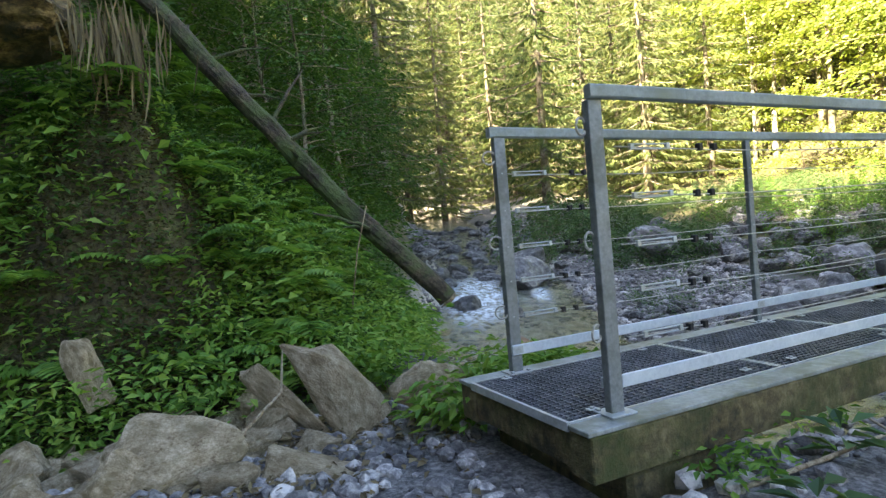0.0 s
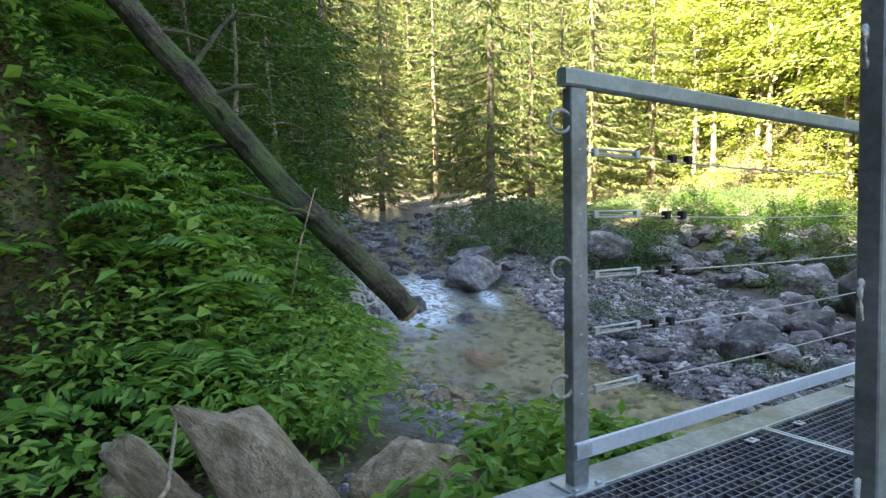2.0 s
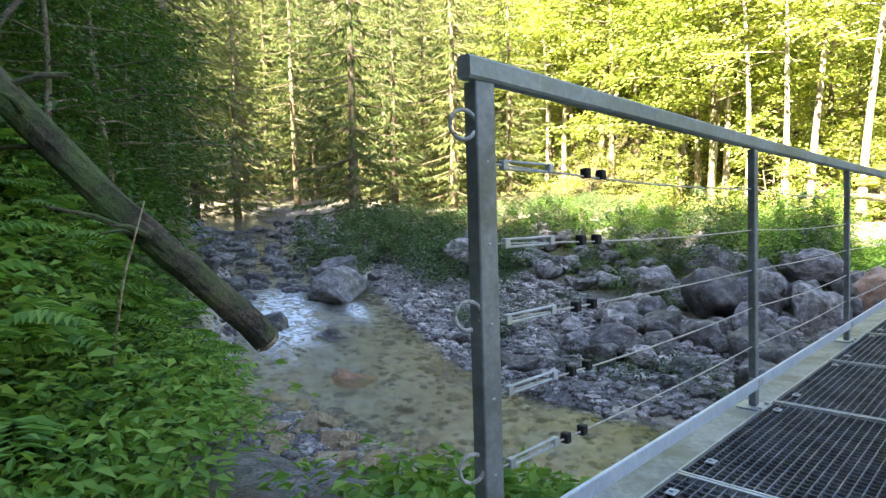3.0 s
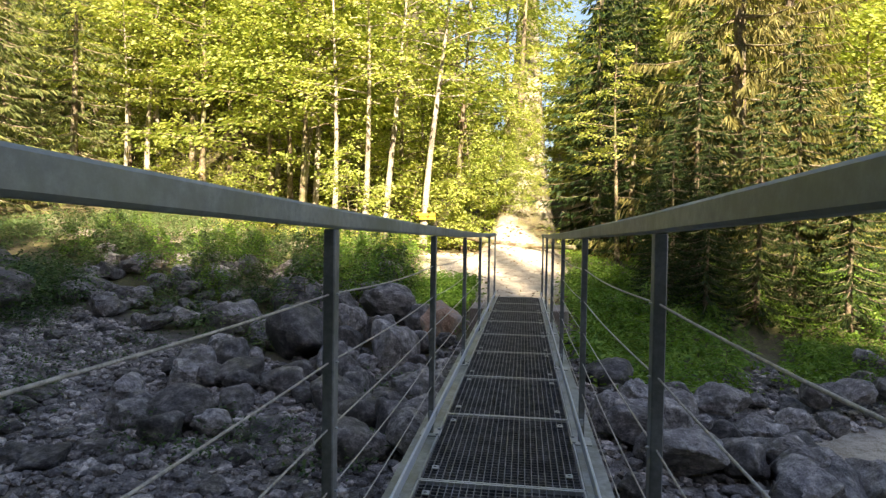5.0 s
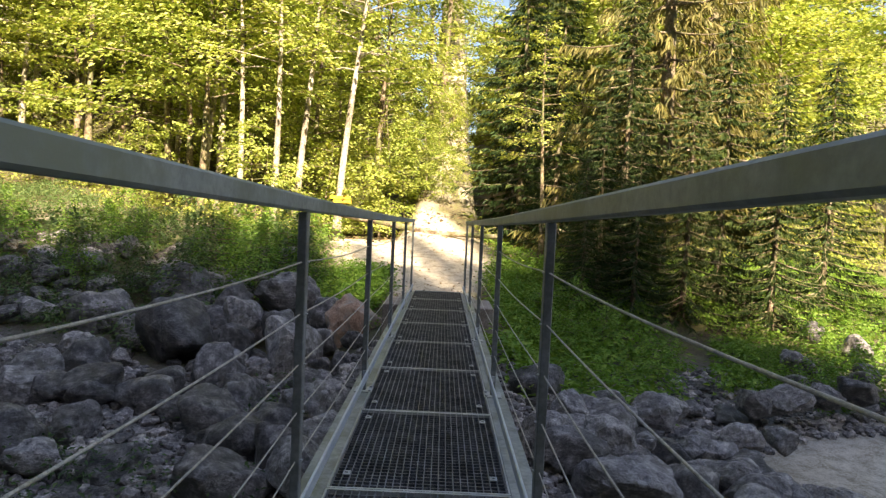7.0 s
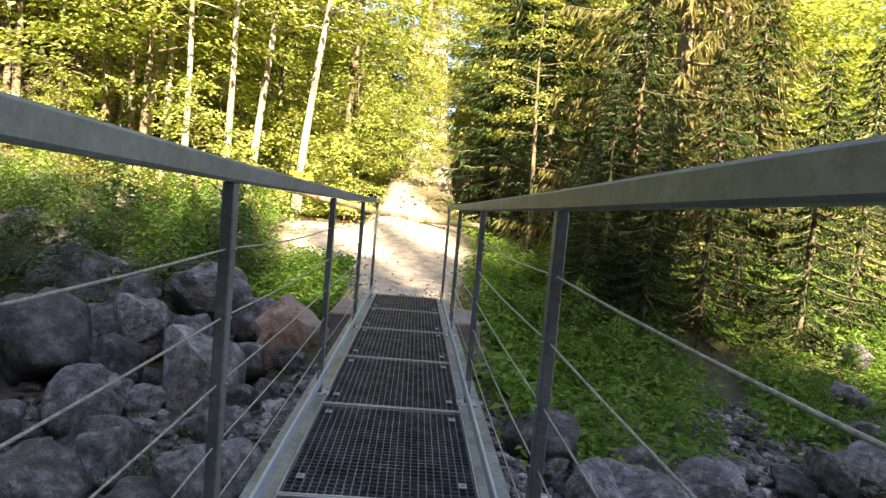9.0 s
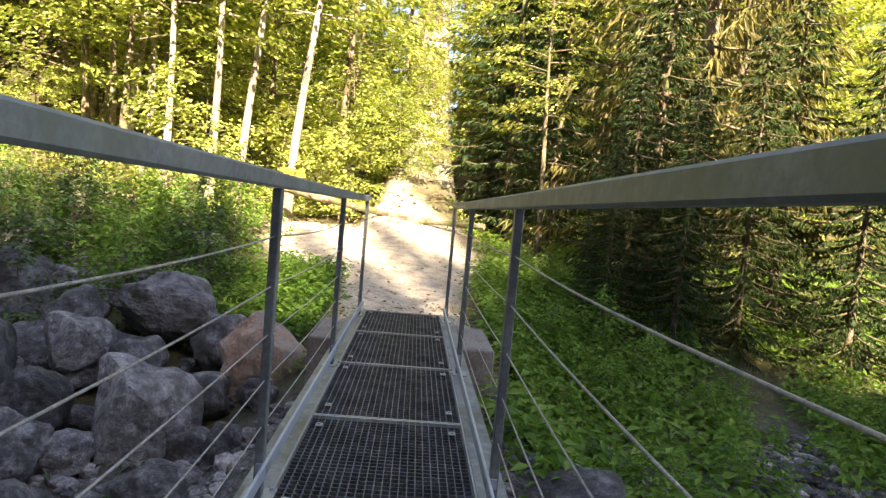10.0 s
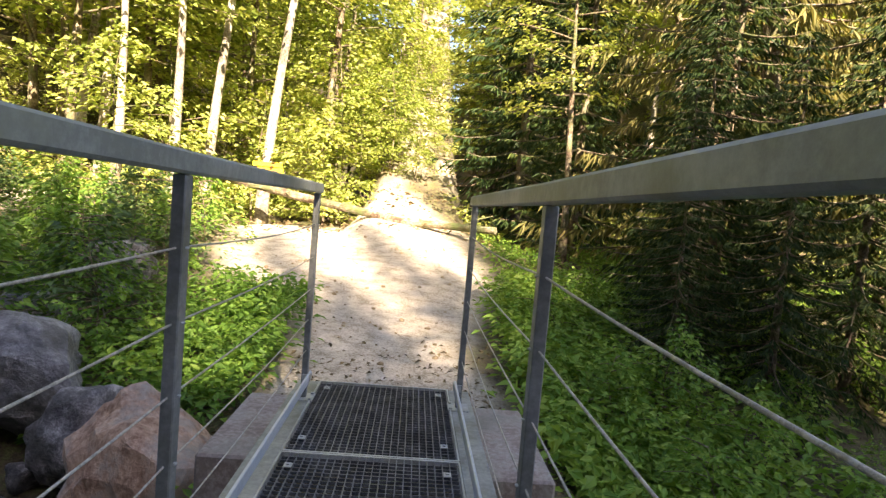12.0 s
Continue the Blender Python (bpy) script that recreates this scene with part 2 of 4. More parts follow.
# ---- the lie of the land ----
def smooth(a, lo, hi):
    t = np.clip((a - lo) / (hi - lo), 0, 1)
    return t * t * (3 - 2 * t)


STREAM_X = [-60, -30, -22, -13, -9, -6, -3.5, 0, 3.5, 8, 15, 40]
STREAM_Y = [24, 13, 10.0, 7.0, 5.0, 3.5, 2.95, 3.3, 4.5, 6.0, 8.5, 16]
ACROSS_D = [-60, -2.6, -2.1, -1.4, 0, 1.5, 2.1, 4.6, 6.4, 7.6, 11, 14.5, 17, 19, 21, 24, 62, 90]
ACROSS_Z = [1.0, 1.0, 0.75, -0.25, -0.35, -0.25, 0.12, 0.38, 0.72, 0.95, 1.25, 1.75, 2.2, 2.9, 4.1, 6.0, 30, 40]


LOW_D, LOW_Z = [2.1, 4.6, 6.4, 7.6, 8.8, 10.5, 14.5], [0.06, 0.14, 0.28, 0.42, 0.85, 1.2, 1.75]


def water_level(x):
    return -1.35 + 0.11 * np.clip(-x - 5, 0, 60) - 0.04 * np.clip(x, 0, 40)


def stream_y(x):
    return np.interp(x, STREAM_X, STREAM_Y)


def hill_foot(x):
    return np.interp(x, [-60, -13, -3.4, -2.4, -1.9, 45], [20, 4.6, 0.3, -0.3, -0.7, -0.7])


def hill_in(x, y):
    """How far inside the near hill a place lies: its flank faces the stream, the rubble and the trail."""
    flank = np.minimum(hill_foot(x) - y, -2.12 - x + 0.12 * np.sin(2.3 * y))
    return np.maximum(flank, -3.3 - 0.06 * x - y)


def ground_z(x, y):
    x, y = np.asarray(x, float), np.asarray(y, float)
    d = y - stream_y(x)
    # beside the trail the near bank reaches further out
    z = np.interp(d - 1.0 * smooth(x, 0.35, 0.9) * smooth(-d, 0.2, 1.2), ACROSS_D, ACROSS_Z)
    low = np.interp(d, LOW_D, LOW_Z)
    aside = smooth(np.abs(x - 0.05), 0.75, 1.7) * (1 - smooth(np.abs(x + 2), 7, 13))
    z = water_level(x) + np.where(d > 2, z + (low - z) * aside, z)
    near = (d < 0)
    path = -0.36 + 0.0 * x
    z = np.where(near & (x > -4), np.where(z > path, path, z), z)
    z = z + 0.12 * smooth(x, 0.42, 0.55) * (1 - smooth(x, 1.2, 2.0)) * smooth(y, -0.3, 0.2) * (1 - smooth(y, 2.0, 2.7))
    h = np.clip(hill_in(x, y), 0, None)
    # crest raised and notched, out of view, to steer sun and shade
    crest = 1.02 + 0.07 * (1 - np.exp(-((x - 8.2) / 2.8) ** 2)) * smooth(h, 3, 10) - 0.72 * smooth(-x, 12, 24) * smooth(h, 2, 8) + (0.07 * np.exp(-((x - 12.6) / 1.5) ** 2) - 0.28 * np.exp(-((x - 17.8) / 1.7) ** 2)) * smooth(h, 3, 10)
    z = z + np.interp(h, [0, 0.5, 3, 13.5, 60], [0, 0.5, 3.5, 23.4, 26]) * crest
    # a low pebble bank under the log's end
    z = z + 0.34 * np.exp(-((x + 4.8) / 1.2) ** 2 - ((y - 2.35) / 0.6) ** 2)
    # the bare earth cliff beside the trail
    z = z + 1.5 * smooth(h, 0.25, 0.85) * smooth(x, -3.9, -2.9) * (1 - smooth(y, -1.75, -0.95)) * smooth(y, -4.5, -3.5)
    z = z - 1.25 * np.exp(-((x + 3.05) ** 2 + (y + 2.75) ** 2) / 0.55)
    z = z + np.clip(-x - 38, 0, 60) * 0.75
    rough = 0.06 + 0.05 * np.clip(h, 0, 5) + 0.012 * np.clip(d - 12, 0, 40)
    rough = np.where((np.abs(x + 0.1 * (y - 11)) < 1.3) & (y > 10), 0.03, rough)
    rough = np.where((x > -0.8) & (y < 1.2) & (h <= 0), 0.025, rough)
    z = z + rough * fbm(x * 1.1, y * 1.1, 3)
    # the bridge's two seats
    seat = (np.abs(x) < 0.5) & (y > -0.4) & (y < 0.9)
    return np.where(seat, np.minimum(z, -0.34), z)


def axis_steps(lo, hi, dense_lo, dense_hi, fine, grow=1.09):
    mid = list(np.arange(dense_lo, dense_hi, fine))
    s, v, left = fine, dense_lo, []
    while v > lo:
        s *= grow
        v -= s
        left.append(v)
    s, v, right = fine, mid[-1], []
    while v < hi:
        s *= grow
        v += s
        right.append(v)
    return np.array(left[::-1] + mid + right)


gx, gy = axis_steps(-160, 140, -9, 7, 0.13), axis_steps(-140, 200, -4.5, 15, 0.13)
GX, GY = np.meshgrid(gx, gy)
GZ = ground_z(GX, GY)
nx, ny = len(gx), len(gy)
kk = (np.arange(ny - 1)[:, None] * nx + np.arange(nx - 1)[None]).ravel()
ground_tris = np.vstack([np.stack([kk, kk + 1, kk + nx + 1], 1), np.stack([kk, kk + nx + 1, kk + nx], 1)])


def ground_material():
    """Gravel bed, pale path and leaf litter, parted by where they lie in the plan."""
    m, nt, b = nodes_of("gorge_ground")
    grav = ramp(nt, stretch(nt, mix(nt, 0.5, noise_tex(nt, 9, 6, 0.7), noise_tex(nt, 45, 4, 0.7)), 0.2, 0.8), [(0.36, (0.06, 0.055, 0.052)), (0.5, (0.15, 0.14, 0.13)), (0.66, (0.32, 0.30, 0.28))])
    soil = ramp(nt, stretch(nt, mix(nt, 0.5, noise_tex(nt, 3, 8, 0.7), noise_tex(nt, 30, 5, 0.7)), 0.2, 0.8), [(0.34, (0.035, 0.03, 0.015)), (0.48, (0.11, 0.085, 0.045)), (0.58, (0.10, 0.12, 0.035)), (0.72, (0.30, 0.22, 0.12))])
    pale = ramp(nt, stretch(nt, mix(nt, 0.5, noise_tex(nt, 5, 7, 0.7), noise_tex(nt, 50, 4, 0.7)), 0.2, 0.8), [(0.36, (0.30, 0.25, 0.18)), (0.5, (0.54, 0.48, 0.38)), (0.66, (0.72, 0.66, 0.56))])
    att = nt.nodes.new("ShaderNodeAttribute")
    att.attribute_name = "cover"
    sep = nt.nodes.new("ShaderNodeSeparateColor")
    nt.links.new(att.outputs["Color"], sep.inputs[0])
    c = mix(nt, sep.outputs[0], soil, grav)
    c = mix(nt, sep.outputs[1], c, pale)
    nt.links.new(c, b.inputs["Base Color"])
    b.inputs["Roughness"].default_value = 0.92
    bump(nt, b, mix(nt, 0.5, noise_tex(nt, 14, 6, 0.7), noise_tex(nt, 60, 4, 0.7)), 0.7, 0.04)
    return m


def sand_bar(x, y):
    return np.exp(-((x - 5.2) / 2.1) ** 2 - ((y - 8.1 - 0.30 * (x - 5.2)) / 1.0) ** 2)


def path_middle(y):
    return np.interp(y, [10, 13, 16, 20, 24, 40], [0.1, -0.1, -0.7, -1.3, -0.9, -0.4])


gm = np_mesh("ground", np.stack([GX, GY, GZ], -1), ground_tris, ground_material(), True)
dd = GY - stream_y(GX) + 0.6 * fbm(GX * 1.5, GY * 1.5, 5)
hh = hill_in(GX, GY)
bed = smooth(dd, -3.2, -2.2) * (1 - smooth(dd, 5.5, 8.0)) * (1 - smooth(hh, -0.5, 0.2))
bed = np.maximum(bed, smooth(GX, -1.3, -0.6) * (1 - smooth(GY, 1.0, 2.2)) * (1 - smooth(hh, -0.6, 0.3)))
wide = np.interp(GY, [10, 13, 16, 20, 22, 30], [0.75, 0.9, 2.0, 2.4, 0.9, 0.6])
off = np.abs(GX - path_middle(GY) + 0.25 * fbm(GX * 2, GY * 2, 8))
track = (1 - smooth(off, wide * 0.7, wide * 1.15)) * smooth(GY, 10.0, 11.0) * (1 - smooth(GY, 21.5, 23))
scree = (1 - smooth(np.abs(GX - np.interp(GY, [22, 45], [0.2, 1.4])), 0.3, 1.2)) * smooth(GY, 22, 24) * (1 - smooth(GY, 42, 48)) * smooth(fbm(GX * 2.5, GY * 1.2, 9), -0.4, 0.3)
ledge = smooth(GY, 17, 19) * (1 - smooth(GY, 20.5, 22)) * smooth(-GX, 4, 6) * smooth(fbm(GX, GY, 12), -0.3, 0.4) * 0.8
cover = np.stack([bed, np.clip(track + scree + ledge + 1.3 * sand_bar(GX, GY) + 0.85 * (np.abs(dd) < 2.0) * bed, 0, 1), 0 * bed, 0 * bed + 1], -1).reshape(-1, 4)
layer = gm.color_attributes.new("cover", 'FLOAT_COLOR', 'POINT')
layer.data.foreach_set("color", cover.astype(np.float32).ravel())
thing("ground", "gorge floor of grey gravel, leaf litter and a pale path", "ground", kind="structure", data=gm)


# ---- water ----
def water_material():
    m, nt, b = nodes_of("stream_water")
    b.inputs["Base Color"].default_value = (0.80, 0.86, 0.76, 1)
    b.inputs["Roughness"].default_value = 0.03
    b.inputs["IOR"].default_value = 1.33
    b.inputs["Transmission Weight"].default_value = 0.97
    bump(nt, b, mix(nt, 0.5, noise_tex(nt, 5, 4, 0.6), noise_tex(nt, 16, 3, 0.6)), 0.38, 0.05)
    # broken white water where the stream drops
    att = nt.nodes.new("ShaderNodeAttribute")
    att.attribute_name = "churn"
    streak = ramp(nt, mix(nt, 0.4, noise_tex(nt, 3, 6, 0.75), noise_tex(nt, 12, 5, 0.75)), [(0.45, (0.0, 0.0, 0.0)), (0.53, (1, 1, 1))])
    fac = mix(nt, 1.0, streak, att.outputs["Color"], 'MULTIPLY')
    white = nt.nodes.new("ShaderNodeBsdfDiffuse")
    white.inputs[0].default_value = (0.8, 0.84, 0.87, 1)
    ms = nt.nodes.new("ShaderNodeMixShader")
    nt.links.new(fac, ms.inputs[0])
    nt.links.new(b.outputs[0], ms.inputs[1])
    nt.links.new(white.outputs[0], ms.inputs[2])
    nt.links.new(ms.outputs[0], nt.nodes["Material Output"].inputs[0])
    return m


wx = np.concatenate([np.arange(-40, -14, 0.8), np.arange(-14, 9, 0.16), np.arange(9, 40, 0.9)])
wd = np.linspace(-2.3, 2.3, 34)
WX, WD = np.meshgrid(wx, wd)
WY = stream_y(WX) + WD
fall = np.exp(-((WX + 10.2) / 1.8) ** 2)
WZ = water_level(WX) + 0.012 * fbm(WX * 7, WY * 7, 21) + 0.05 * fall * fbm(WX * 9, WY * 9, 22)
kk = (np.arange(len(wd) - 1)[:, None] * len(wx) + np.arange(len(wx) - 1)[None]).ravel()
wt = np.vstack([np.stack([kk, kk + 1, kk + len(wx) + 1], 1), np.stack([kk, kk + len(wx) + 1, kk + len(wx)], 1)])
water = thing("water", "shallow clear stream over pale gravel", "water", kind="structure", data=np_mesh("water", np.stack([WX, WY, WZ], -1), wt, water_material(), True))
water.visible_shadow = False
churn = 1.5 * np.exp(-((WX + 9.7) / 1.7) ** 2 - ((WD + 0.6) / 0.6) ** 2) + 0.9 * np.exp(-((WX + 9.2) / 0.7) ** 2 - ((WD - 1.0) / 0.2) ** 2)
churn = np.clip(1.5 * churn, 0, 1).ravel()
layer = water.data.color_attributes.new("churn", 'FLOAT_COLOR', 'POINT')
layer.data.foreach_set("color", np.stack([churn, churn, churn, 1 + 0 * churn], 1).astype(np.float32).ravel())


# ---- the footbridge ----
BAY, HALF = 1.764, 0.408
LENGTH = 6 * BAY
# undersides of the handrail at the seven pairs of posts: it sags a little
SAG = (1.152, 1.117, 1.094, 1.077, 1.070, 1.066, 1.072)


def rail_under(y):
    return float(np.interp(y, [i * BAY for i in range(7)], SAG))


def square_rail(name, mat, x, half, tall, y0, y1):
    """A square tube that follows the posts' tops, its edges bevelled."""
    c = 0.006
    ring = [(-half + c, 0), (half - c, 0), (half, c), (half, tall - c), (half - c, tall), (-half + c, tall), (-half, tall - c), (-half, c)]
    ys = [y0] + [i * BAY for i in range(7)] + [y1]
    bm = bmesh.new()
    rows = [[bm.verts.new((x + dx, y, rail_under(y) + dz)) for dx, dz in ring] for y in ys]
    for a, b in zip(rows, rows[1:]):
        for k in range(8):
            bm.faces.new((a[k], b[k], b[(k + 1) % 8], a[(k + 1) % 8]))
    bm.faces.new(rows[0])
    bm.faces.new(rows[-1][::-1])
    bmesh.ops.recalc_face_normals(bm, faces=bm.faces)
    return bm_mesh(name, bm, mat)


bridge = thing("footbridge", "narrow steel footbridge with grating deck and wire rope railings", "bridge")

# deck: ten grating panels between two flat steel edges
PANEL, DECK = 1.0, 0.36
bars = bmesh.new()
for i in range(24):
    x = -DECK + 0.004 + i * (2 * DECK - 0.008) / 23
    box(bars, x - 0.0022, x + 0.0022, 0.012, PANEL - 0.012, -0.030, -0.001)
for j in range(1, 30):
    y = 0.012 + j * (PANEL - 0.024) / 30
    box(bars, -DECK, DECK, y - 0.002, y + 0.002, -0.014, -0.0025)
grating_bars = bm_mesh("grating_bars", bars, GRATE)
grating_frame = box_mesh("grating_frame", STEEL, (-DECK - 0.008, DECK + 0.008, 0.001, 0.013, -0.032, 0.003), (-DECK - 0.008, DECK + 0.008, PANEL - 0.013, PANEL - 0.001, -0.032, 0.002),
                         (-DECK - 0.010, -DECK - 0.002, 0.010, PANEL - 0.010, -0.032, 0.002), (DECK + 0.002, DECK + 0.010, 0.010, PANEL - 0.010, -0.032, 0.002))
clip = box_mesh("clip", STEEL, (-0.016, 0.016, -0.02, 0.02, 0.003, 0.008), (-0.007, 0.007, -0.007, 0.007, 0.008, 0.014), bevel=0.0015)
Y_START, Y_END = -0.28, 10.89
for k in range(11):
    long = 1.17 if k == 0 else 1.0
    y0 = Y_START if k == 0 else -0.11 + k * PANEL
    panel = part("grating_panel", grating_bars, bridge, "dark open steel grating", pose(0, y0, 0) @ Matrix.Diagonal((1, long, 1, 1)))
    part("panel_frame", grating_frame, panel, "pale galvanised frame")
    for cx, cy in ((-0.31, 0.14), (0.31, 0.14), (-0.31, 0.86), (0.31, 0.86)):
        part("clip", clip, panel, "", pose(cx, cy, 0))
for s in (-1, 1):
    x0, x1 = sorted((s * (DECK + 0.012), s * 0.49))
    part("edge_plate", box_mesh("edge_plate", PLATE, (x0, x1, Y_START, Y_END, -0.022, -0.004), bevel=0.003), bridge, "grey galvanised edge plate")
    x0, x1 = sorted((s * 0.36, s * 0.49))
    part("main_beam", box_mesh("main_beam", BEAM, (x0, x1, Y_START + 0.01, Y_END, -0.19, -0.024), bevel=0.006), bridge, "mossy brown bearing beam")
    x0, x1 = sorted((s * 0.378, s * 0.390))
    part("toe_rail", box_mesh("toe_rail", TOE, (x0, x1, -0.03, LENGTH + 0.03, 0.085, 0.135), bevel=0.003), bridge, "galvanised toe rail, sky sheen toned into its pale blue")
    part("handrail", square_rail("handrail", RAILING, s * (HALF - 0.006), 0.019, 0.050, -0.055 if s < 0 else -0.10, LENGTH + 0.032), bridge, "weathered grey-green steel handrail")
for y in np.arange(0.3, LENGTH, 1.176):
    part("cross_member", box_mesh("cross_member", BEAM, (-0.358, 0.358, y, y + 0.06, -0.16, -0.036)), bridge)
part("end_board", box_mesh("end_board", BEAM, (-0.358, 0.358, Y_START + 0.02, Y_START + 0.07, -0.17, -0.036), bevel=0.004), bridge)
def post_mesh(i, s):
    """Flat-sided tubes; the first pair is broader, and the first one beside the trail is bolted to the beam's flank."""
    a, b = (0.019, 0.031) if i == 0 else (0.015, 0.021)
    foot = -0.05 if i == 0 and s > 0 else 0.004
    return box_mesh("post", POSTS, (-a, a, -b, b, foot, SAG[i] - 0.001), bevel=0.003)


base_mesh = box_mesh("base_plate", STEEL, (-0.055, 0.055, -0.06, 0.06, -0.004, 0.004), bevel=0.002)
bolt_mesh = box_mesh("bolt", STEEL, (-0.009, 0.009, -0.009, 0.009, 0.004, 0.014), bevel=0.003)
arm_mesh = box_mesh("toe_bracket", STEEL, (-0.02, 0.02, -0.03, 0.03, 0.092, 0.128))
ROPES = (0.237, 0.388, 0.535, 0.690, 0.848)  # of the rail's height
for s in (-1, 1):
    for i in range(7):
        post = part("post", post_mesh(i, s), bridge, "weathered steel post, its grey darkened for shade", pose(s * HALF - (0.03 if i == 0 and s > 0 else 0), i * BAY - (0.065 if i == 0 and s > 0 else 0), 0))
        part("base_plate", base_mesh, post, "galvanised foot plate")
        for by in (-0.045, 0.045):
            part("bolt", bolt_mesh, post, "", pose(-s * 0.04, by, 0))
        part("toe_bracket", arm_mesh, post, "", pose(-s * 0.012, 0, 0))
        for z in ROPES:
            part("eyelet", bolt_mesh, post, "", pose(-s * 0.017, 0, z * SAG[i] - 0.005) @ Matrix.Scale(0.55, 4))
# wire ropes, with their clamps and loose end loops at the near posts
ring_v, ring_f = tube([(0, 0.032 * math.cos(a), 0.032 * math.sin(a)) for a in np.linspace(0, 1.75 * math.pi, 14)], [0.005] * 14, 6)
ring_mesh = np_mesh("rope_loop", ring_v, ring_f, ROPE, True)
clamp_mesh = box_mesh("clamp", BLACK, (-0.012, 0.012, -0.011, 0.011, -0.014, 0.014), bevel=0.003)
buckle_mesh = box_mesh("turnbuckle", STEEL, (-0.004, 0.004, -0.09, 0.09, 0.006, 0.012), (-0.004, 0.004, -0.09, 0.09, -0.012, -0.006), (-0.008, 0.008, -0.10, -0.08, -0.012, 0.012), (-0.008, 0.008, 0.08, 0.10, -0.012, 0.012), bevel=0.002)
for s in (-1, 1):
    for n, z in enumerate(ROPES):
        ys = np.linspace(0.0, LENGTH, 43)
        sag = 0.012 * np.abs(np.sin(ys / BAY * math.pi)) * (1 + 0.4 * math.sin(n * 2.1))
        v, f = tube(np.stack([np.full_like(ys, s * HALF), ys, z * np.array([rail_under(y) for y in ys]) - sag], 1), [0.0027] * len(ys), 6)
        rope = part("wire_rope", np_mesh("wire_rope", v, f, ROPE, True), bridge, "pale twisted wire rope")
        part("turnbuckle", buckle_mesh, rope, "", pose(s * HALF, 0.17, z * rail_under(0.17)))
        for cy in (0.31, 0.39):
            part("clamp", clamp_mesh, rope, "small black rope clamp", pose(s * HALF, cy + 0.03 * n, z * rail_under(cy) - 0.004))
    for z, tilt in ((1.055, 20), (0.64, -30), (0.30, 60)):
        part("rope_loop", ring_mesh, bridge, "loose end loop of wire rope", pose(s * HALF - (0.03 if s > 0 else 0), -0.055 if s < 0 else -0.12, z, tilt, 0, 20 * s))

for s, x0, x1 in ((-1, -0.78, -0.52), (1, 0.52, 0.82)):
    bm = bmesh.new()
    box(bm, x0, x1, 10.02 if s > 0 else 10.08, 10.97, -1.5, -0.12, 0.012)
    thing("abutment_block", "pale brown concrete bridge seat block, weathered", "concrete block", group="bridge abutment", data=bm_mesh("abutment_block", bm, CONCRETE))
bm = bmesh.new()
box(bm, -0.52, 0.52, LENGTH + 0.26, LENGTH + 0.42, -1.5, -0.06, 0.01)
box(bm, -0.52, 0.52, LENGTH - 0.35, LENGTH + 0.26, -1.5, -0.255, 0.01)
thing("abutment_sill", "concrete sill under the end of the footbridge", "concrete sill", data=bm_mesh("abutment_sill", bm, CONCRETE))
bm = bmesh.new()
box(bm, -0.47, 0.47, -0.1, 0.35, -0.75, -0.192, 0.02)
thing("near_bearing", "mossy timber sill under the near bridge end", "timber sill", data=bm_mesh("near_bearing", bm, BEAM))


# ---- stones ----
def rock_mesh(name, seed, mat, sharp=0.5, subdiv=3, flat=1.0):
    r = np.random.default_rng(seed)
    bm = bmesh.new()
    bmesh.ops.create_icosphere(bm, subdivisions=subdiv, radius=1.0)
    co = np.array([v.co for v in bm.verts])
    tri = np.array([[v.index for v in f.verts] for f in bm.faces])
    bm.free()
    # cut by random planes for facets
    for _ in range(int(5 + 9 * sharp)):
        n = r.normal(size=3)
        n /= np.linalg.norm(n)
        h = r.uniform(0.55, 0.92)
        over = np.clip(co @ n - h, 0, None)
        co = co - over[:, None] * n * (0.6 + 0.4 * sharp)
    nr = np.zeros(len(co))
    for o, amp in ((2.2, 0.09), (5.0, 0.055), (11.0, 0.03), (22.0, 0.018)):
        k, ph = r.normal(size=(5, 3)) * o, r.uniform(0, 6.28, 5)
        nr += amp * np.sin(co @ k.T + ph).mean(1) * 2.2
    co = co * (1 + nr)[:, None]
    co[:, 2] *= flat
    return np_mesh(name, co, tri, mat, sharp < 0.7)


def hull_rock(name, seed, mat, n=13, rough=0.02):
    """A broken block: the hull of a few points, its edges chipped, its faces slightly uneven."""
    r = np.random.default_rng(seed)
    bm = bmesh.new()
    for _ in range(n):
        p = r.uniform(-1, 1, 3)
        bm.verts.new(p / max(np.linalg.norm(p) ** 0.6, 0.45))
    bmesh.ops.convex_hull(bm, input=bm.verts)
    bmesh.ops.delete(bm, geom=[v for v in bm.verts if not v.link_faces], context='VERTS')
    bmesh.ops.dissolve_limit(bm, angle_limit=radians(9), verts=bm.verts, edges=bm.edges)
    bmesh.ops.bevel(bm, geom=list(bm.edges), offset=0.05, segments=1, affect='EDGES')
    bmesh.ops.triangulate(bm, faces=bm.faces)
    bmesh.ops.subdivide_edges(bm, edges=bm.edges, cuts=3, use_grid_fill=True)
    bmesh.ops.triangulate(bm, faces=bm.faces)
    k = r.normal(size=(9, 3)) * np.array([4, 4, 4, 9, 9, 9, 18, 18, 18])[:, None]
    ph = r.uniform(0, 6.28, 9)
    amp = np.array([1.2, 1.2, 1.2, 0.8, 0.8, 0.8, 0.5, 0.5, 0.5]) * rough
    for v in bm.verts:
        q = np.array(v.co)
        v.co = Vector(q * (1 + float((amp * np.sin(k @ q + ph)).sum())))
    return bm_mesh(name, bm, mat)


